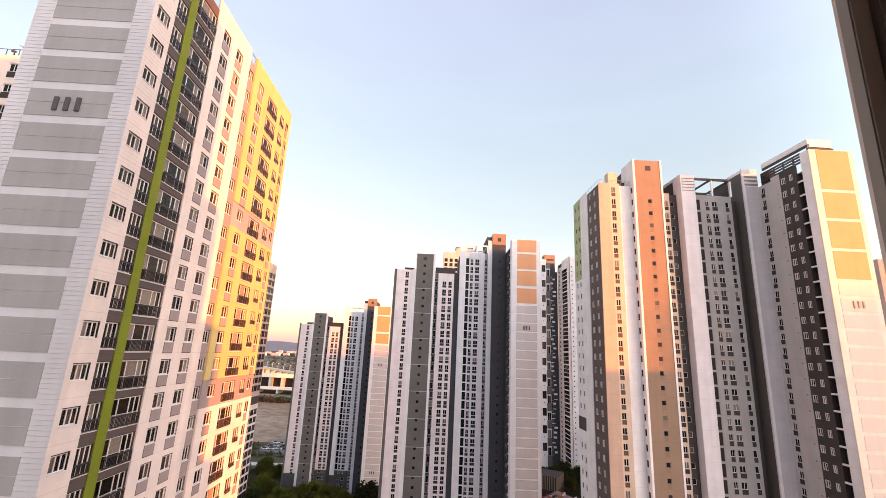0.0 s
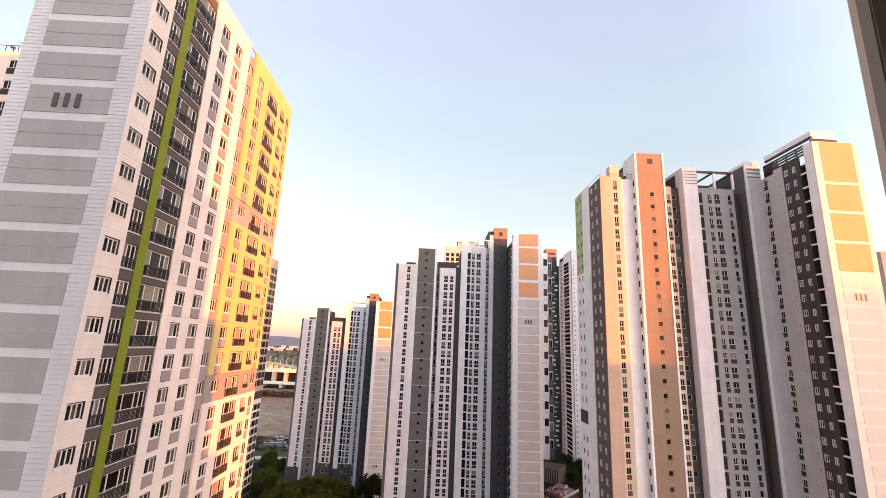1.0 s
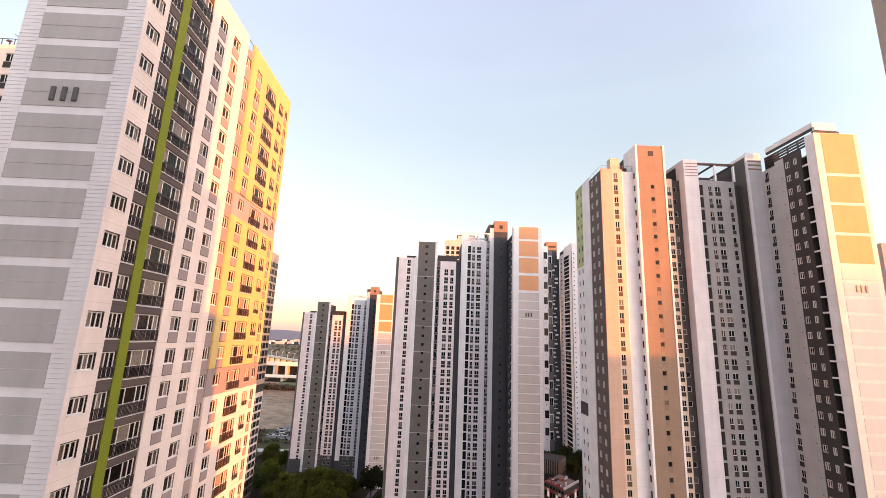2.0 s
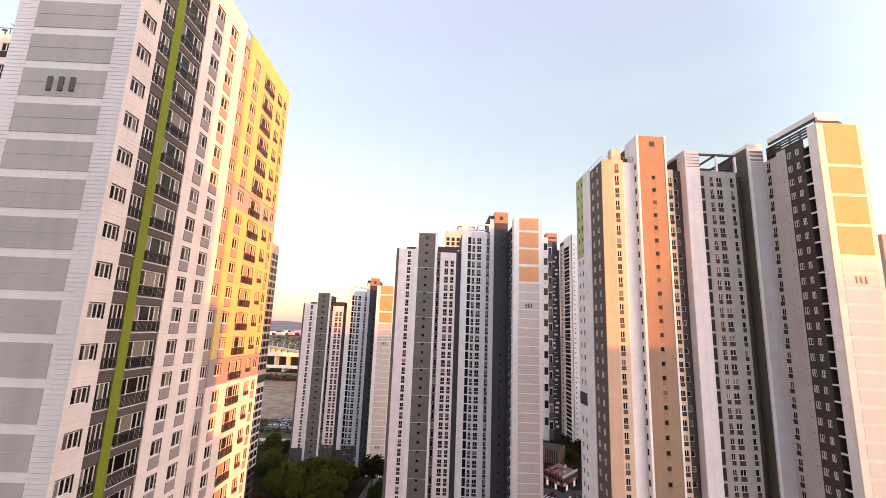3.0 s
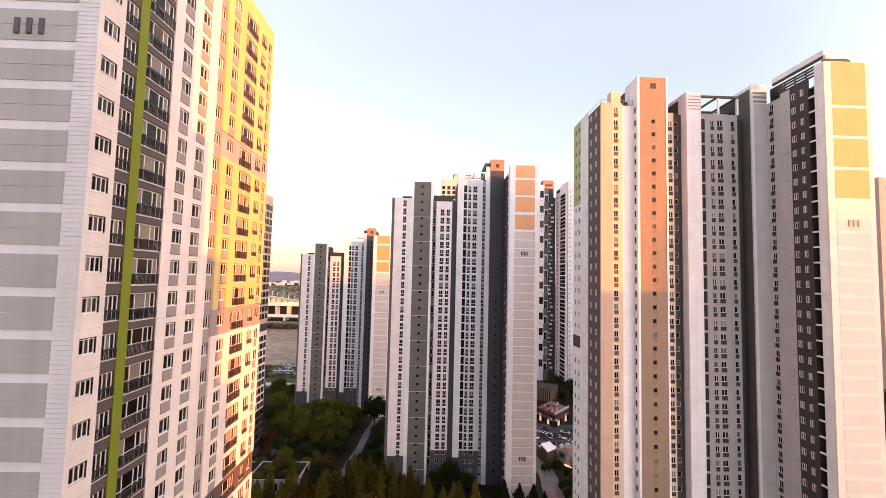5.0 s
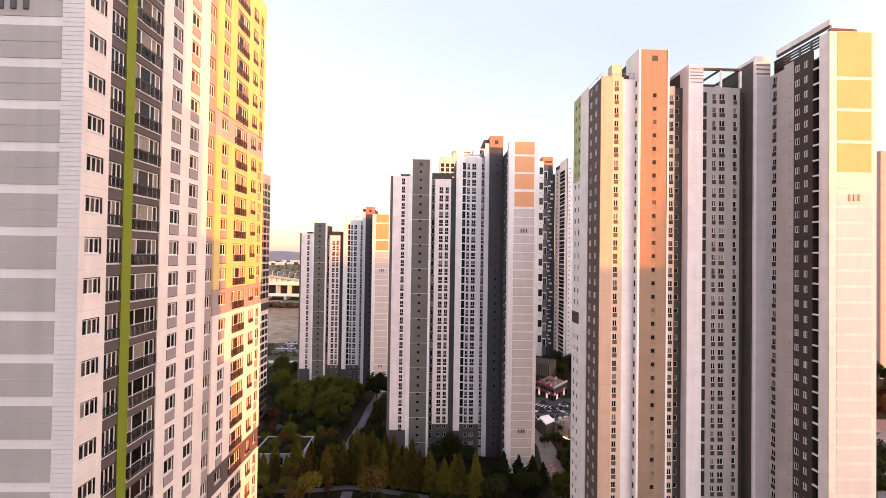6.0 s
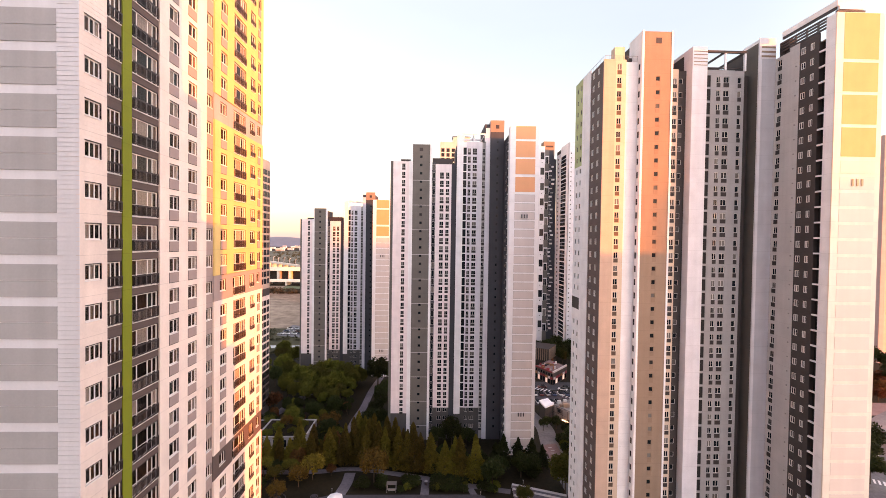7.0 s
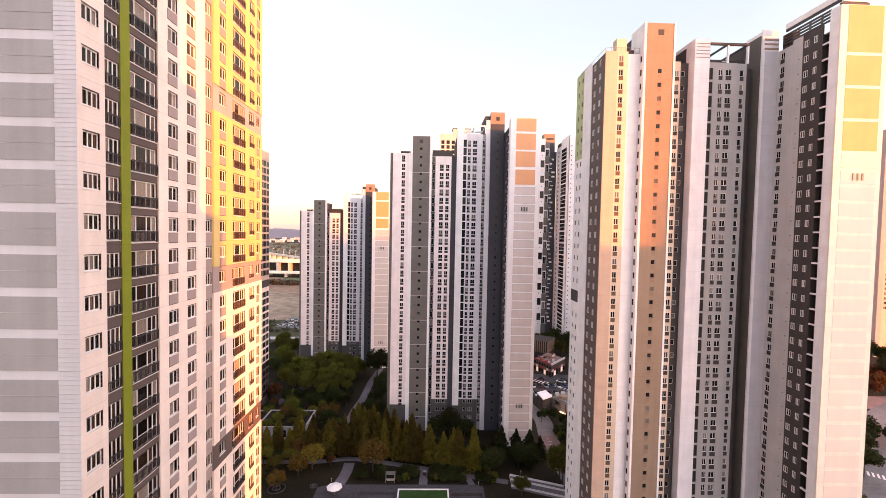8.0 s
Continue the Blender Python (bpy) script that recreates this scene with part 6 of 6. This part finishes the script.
def conifer_kind(seed, h, rad, count, rough=0.42):
    """Slender cone of needle sprays with drooping tiers and gaps."""
    rng = random.Random(seed)
    limbs = [(h * (0.12 + 0.8 * i / 16), rad * (1 - i / 17) * 0.9, rng.uniform(0, 6.28), 0.35) for i in range(16)]
    tr = trunk_mesh(h * 0.96, 0.16 + h * 0.008, limbs, rng)
    bm = bmesh.new()
    pts = []
    for i in range(count):
        t = rng.random() ** 0.75
        z = h * (0.10 + 0.9 * (1 - t)) if rng.random() < 0.5 else h * (0.10 + 0.9 * rng.random() ** 1.3)
        k = 1 - (z / h - 0.10) / 0.9
        a = rng.uniform(0, 6.28)
        lump = 0.76 + rough * noise.noise(Vector((math.cos(a) * 1.4, math.sin(a) * 1.4, z * 0.55 + seed)))
        r = rad * 1.12 * (k ** 0.74) * lump * math.sqrt(rng.uniform(0.25, 1.0))
        pts.append(Vector((r * math.cos(a), r * math.sin(a), z)))
    leaf_cards(bm, rng, pts, 0.24)
    return tr, bm, h


def broad_kind(seed, h, rad, count, size=0.26, spread=0.7, clumps=26):
    """Spreading crown made of leaf clusters round limb ends."""
    rng = random.Random(seed)
    limbs = [(h * rng.uniform(0.3, 0.55), rad * rng.uniform(0.7, 1.0), rng.uniform(0, 6.28), rng.uniform(0.5, 1.4)) for i in range(9)]
    tr = trunk_mesh(h * 0.75, 0.14 + h * 0.014, limbs, rng)
    centres = []
    for i in range(clumps):
        a, u = rng.uniform(0, 6.28), rng.uniform(-0.35, 1.0)
        rr = rad * spread * math.sqrt(max(0.05, 1 - u * u * 0.8)) * rng.uniform(0.75, 1.1)
        centres.append((Vector((rr * math.cos(a), rr * math.sin(a), h * 0.62 + u * h * 0.27)), rad * rng.uniform(0.22, 0.40)))
    bm = bmesh.new()
    pts = []
    for i in range(count):
        c, r = rng.choice(centres)
        d = Vector((rng.gauss(0, 1), rng.gauss(0, 1), rng.gauss(0, 1))).normalized()
        pts.append(c + d * r * (0.35 + 0.85 * rng.random() ** 0.7))
    leaf_cards(bm, rng, pts, size)
    return tr, bm, h


far_woods()
field_hedge()
field_scrub()
TREES = {}


def tree_kind(name, maker, mat, *args):
    tr, bm, h = maker(*args)
    TREES[name] = (tr, mesh_of("crown", bm, M[mat]))


for i in range(3):
    tree_kind(f"conifer{i}", conifer_kind, "leaf_rust", 20 + i, 12.5 + i, 3.0 + 0.25 * i, 4300, 0.62)
    tree_kind(f"green{i}", broad_kind, "leaf_green", 40 + i, 9.5 + i, 4.8, 5200)
    tree_kind(f"dark{i}", broad_kind, "leaf_dark", 60 + i, 8.0 + i, 3.8, 3200)
tree_kind("pine0", conifer_kind, "leaf_dark", 81, 9.0, 2.7, 2600, 1.0)
tree_kind("yellow0", broad_kind, "leaf_yellow", 90, 9.0, 4.4, 2600, 0.24, 0.85, 22)
tree_kind("yellow1", broad_kind, "leaf_olive", 91, 9.0, 4.2, 2800, 0.24, 0.8, 20)
tree_kind("red0", broad_kind, "leaf_red", 95, 6.5, 3.0, 1700)
tree_kind("shrub0", broad_kind, "leaf_dark", 99, 2.2, 1.7, 1100, 0.16)
tree_kind("shrub1", broad_kind, "leaf_green", 103, 2.0, 1.6, 1000, 0.16)

LABELS = {"conifer": ("slender olive-brown autumn conifer beside the path", "tree"), "green": ("broad green leafy tree among the towers", "tree"),
          "dark": ("dense dark green tree in shade", "tree"), "pine": ("dark green pine before the gable", "tree"),
          "yellow": ("yellow autumn tree with an open crown", "tree"), "red": ("small russet autumn tree", "tree"), "shrub": ("low rounded garden shrub", "shrub")}
trng = random.Random(77)


def tree(kind, x, y, s=1.0, z=0.0):
    tr, cr = TREES[kind]
    base = kind.rstrip("0123456789")
    root = new("shrub" if base == "shrub" else "tree", None)
    lab, cat = LABELS[base]
    tagged(root, lab, cat, base + " planting")
    root.matrix_basis = pose(x, y, z, 0, 0, trng.uniform(0, 360)) @ Matrix.Diagonal((s, s, s * trng.uniform(0.92, 1.1), 1))
    for nm, me in (("trunk", tr), ("crown", cr)):
        ob = new(nm, me)
        ob.parent = root


# conifers along the path, in a deeper grove where it bends
PATH_LINE = ((-49, 129), (-34, 129.2), (-25, 130.8), (-18, 130), (-2.5, 126), (6, 123.4), (17, 120.3), (30, 117))


def path_y(x):
    return float(np.interp(x, [p[0] for p in PATH_LINE], [p[1] for p in PATH_LINE]))


for x in np.arange(-30.4, 14.5, 2.9):
    tree(f"conifer{trng.randrange(3)}", x + trng.uniform(-1.0, 1.0), path_y(x) + 2.4 + trng.uniform(-0.4, 0.9), trng.uniform(0.66, 0.96) if x < -6 else trng.uniform(0.84, 1.02))
for x in np.arange(-30, -3, 2.8):
    tree(f"conifer{trng.randrange(3)}", x + trng.uniform(-0.7, 0.7), path_y(x) + 6.2 + trng.uniform(-0.8, 0.8), trng.uniform(0.76, 0.98))
for x in np.arange(-24, -8, 3.4):
    tree(f"conifer{trng.randrange(3)}", x + trng.uniform(-1, 1), path_y(x) + 10.5 + trng.uniform(-1, 1), trng.uniform(0.72, 0.98))
# dark undergrowth behind and beside the conifers
for i in range(46):
    x = trng.uniform(-22, 34)
    y = path_y(x) + trng.uniform(3.5, 13.5)
    if x > 20 and y < 124.5:
        continue
    tree(f"dark{trng.randrange(3)}" if i % 3 else "shrub0", x, y, trng.uniform(0.32, 0.55) if i % 3 else trng.uniform(1.0, 1.7))
for i in range(60):
    x, y = trng.uniform(-70, -33), trng.uniform(158, 184)
    if abs(x + 58.5 - (y - 184) * 0.6) < 4 or (x > -33 and y < 185):
        continue
    k = ("dark0", "dark2", "yellow1", "green1", "shrub0", "shrub1", "red0")[trng.choice((0, 0, 1, 1, 2, 3, 3, 4, 4, 5, 6))]
    tree(k, x, y, trng.uniform(0.35, 0.65) if "shrub" not in k else trng.uniform(0.9, 1.6))
for i in range(24):
    x, y = trng.uniform(-40, -31.5), trng.uniform(140, 158)
    tree("dark1" if i % 4 == 0 else f"shrub{i % 2}", x, y, trng.uniform(0.3, 0.45) if i % 4 == 0 else trng.uniform(0.9, 1.5))
for x, y, s in ((74, 262, 1.3), (79, 264, 1.3), (86, 256, 1.2), (92, 254, 1.2), (68, 258, 1.2), (61, 252, 1.2), (55, 246, 1.1), (74, 250, 1.1), (82, 252, 1.2), (52, 232, 0.9), (76, 240, 1.0)):
    tree(f"dark{trng.randrange(3)}", x, y, s)
for x, y in ((-58, 132.5), (-53.5, 133), (-50, 132), (-46.5, 133), (-43, 132.2), (-40, 133.5), (-36.5, 132), (-33.5, 133), (-62, 134), (-48, 136.5), (-41.5, 137), (-37, 137), (-55, 136.5), (-66, 134)):
    tree(f"conifer{trng.randrange(3)}", x, y, trng.uniform(0.58, 0.92))
for x, y, s in ((-58, 121, 0.6), (-52, 119, 0.55), (-49, 127, 0.6), (-61, 126.5, 0.7), (-66, 123, 0.8), (-44, 122, 0.6), (-47, 118.5, 0.5), (-37, 121.5, 0.65), (-55, 124.5, 0.6), (-50.5, 123.5, 0.45), (-41, 126, 0.6), (-63, 119, 0.6), (-45, 127.5, 0.55)):
    tree("yellow1" if s == 0.6 else f"dark{trng.randrange(3)}" if s < 0.6 else "red0" if s > 0.75 else "yellow0", x, y, s)
for x, y, s in ((-55, 146, 0.5), (-66, 145, 0.6), (-70, 152, 0.7)):
    tree(f"green{trng.randrange(3)}", x, y, s)
for x, y, s in ((-53, 201, 1.6), (-46, 205, 1.65), (-39, 203, 1.6), (-33.5, 205, 1.4), (-60, 200, 1.35), (-54, 196, 1.4), (-47, 199, 1.4), (-41, 195, 1.4), (-36, 200, 1.3), (-50, 205, 1.4), (-43, 207, 1.4), (-57, 208, 1.3), (-62, 190, 1.1), (-45, 189, 1.15), (-38, 187, 1.0), (-52, 188, 1.1), (-36, 208, 1.4), (-66, 200, 1.1), (-52, 184, 1.0), (-46, 183, 0.95), (-58, 186, 0.9), (-40, 182, 0.9), (-34.5, 185, 0.8), (-55, 190, 1.0), (-43, 192, 1.0), (-35, 193, 1.0)):
    tree(f"green{trng.randrange(3)}", x - 1.0, y, s * 0.70)
for x, y, s in ((-24.5, 203, 1.55), (-19, 206, 1.4), (-19, 193, 0.9), (-21, 184, 0.8), (-20, 176, 0.8), (-21, 168, 0.85), (-22.5, 160, 0.8), (-23.5, 153, 0.75), (-18, 148, 0.9), (-18, 158, 0.9),
                (-38, 172, 0.8), (-35.5, 162, 0.7), (-36, 152, 0.8), (-46, 168, 0.8), (8, 146, 0.95), (13, 145, 0.8), (3, 145, 0.75), (45.5, 160.5, 0.5), (43.2, 157.5, 0.45), (48.5, 159, 0.5), (50.5, 152, 0.6), (49.3, 143, 0.8), (49, 135, 0.8), (28, 126, 0.7), (32, 127, 0.7), (18.5, 120, 0.95), (22, 127, 0.7), (15, 128, 0.5)):
    tree(f"dark{trng.randrange(3)}", x, y, s)
for x, y, s in ((-78, 196, 1.0), (-74, 205, 1.0), (-82, 210, 1.0), (-88, 225, 1.0), (-76, 222, 1.0), (-70, 214, 0.9), (-95, 240, 1.0), (-84, 242, 1.0), (-76, 240, 1.0),
                (-72, 184, 0.8), (-80, 180, 0.8), (-68, 176, 0.7), (-100, 255, 1.0), (-88, 258, 1.0), (-110, 250, 1.0)):
    tree(("yellow1", "dark1", "green0")[int(x) % 3], x, y, s)
for x, y, s in ((24, 134, 0.95), (28.5, 133, 1.0), (33, 133.5, 1.0), (35.8, 131, 0.8), (21, 131, 0.9)):
    tree("pine0", x, y, s)
for x, y, s in ((-15.8, 123.6, 1.0), (-36.5, 157, 0.8), (-50, 150, 0.5), (-34, 125, 0.75), (-41, 115.3, 0.55)):
    tree("yellow0", x, y, s, 4.0 if y == 150 else 0)
for x, y, s in ((-40, 131, 0.9), (-32, 141, 1.0), (-64, 176, 1.2), (-70, 168, 1.0), (-29, 127, 0.5)):
    tree("red0", x, y, s)
for x, y, s in ((26, 112, 0.5), (38.5, 116.5, 0.95), (39, 121, 0.7), (47, 127, 0.7)):
    tree(f"green{trng.randrange(3)}", x, y, s)
for i in range(120):
    x = trng.uniform(-22, 20)
    y = trng.uniform(118.5, 124.5)
    if abs(x + 0.6) < 2 or abs(x - 12.5) < 1.6 or abs(x + 10.2) < 2.2 or abs(x + 16) < 1.8 or (x < -20 and y < 128):
        continue
    tree(f"shrub{int(trng.random() < 0.25)}", x, y - max(0, x) * 0.1, trng.uniform(0.6, 1.1))
for i in range(30):
    tree(f"shrub{trng.randrange(2)}", trng.uniform(46.5, 49.5), trng.uniform(132, 152), trng.uniform(0.8, 1.4)) if i % 3 else None
for i in range(10):
    tree("shrub1", -52 + trng.uniform(-3, 8), 150 + trng.uniform(-5, 4), trng.uniform(0.7, 1.2), 4.1)
# trees beyond the yellow gable
for x, y, s in ((120, 122, 1.2), (126, 128, 1.3), (132, 122, 1.2), (112, 112, 1.0), (140, 132, 1.3), (118, 130, 1.2), (106, 100, 0.9), (150, 140, 1.3), (160, 138, 0.9), (166, 142, 1.0), (172, 147, 1.0), (226, 198, 1.4), (236, 208, 1.4), (246, 216, 1.4), (256, 226, 1.4), (231, 204, 1.2), (250, 232, 1.3)):
    tree(f"dark{trng.randrange(3)}", x, y, s)
for x, y, s in ((211, 191, 1.3), (217, 194, 1.4), (205, 187, 1.0), (223, 203, 1.5), (228, 200, 1.2)):
    tree("red0", x, y, s)
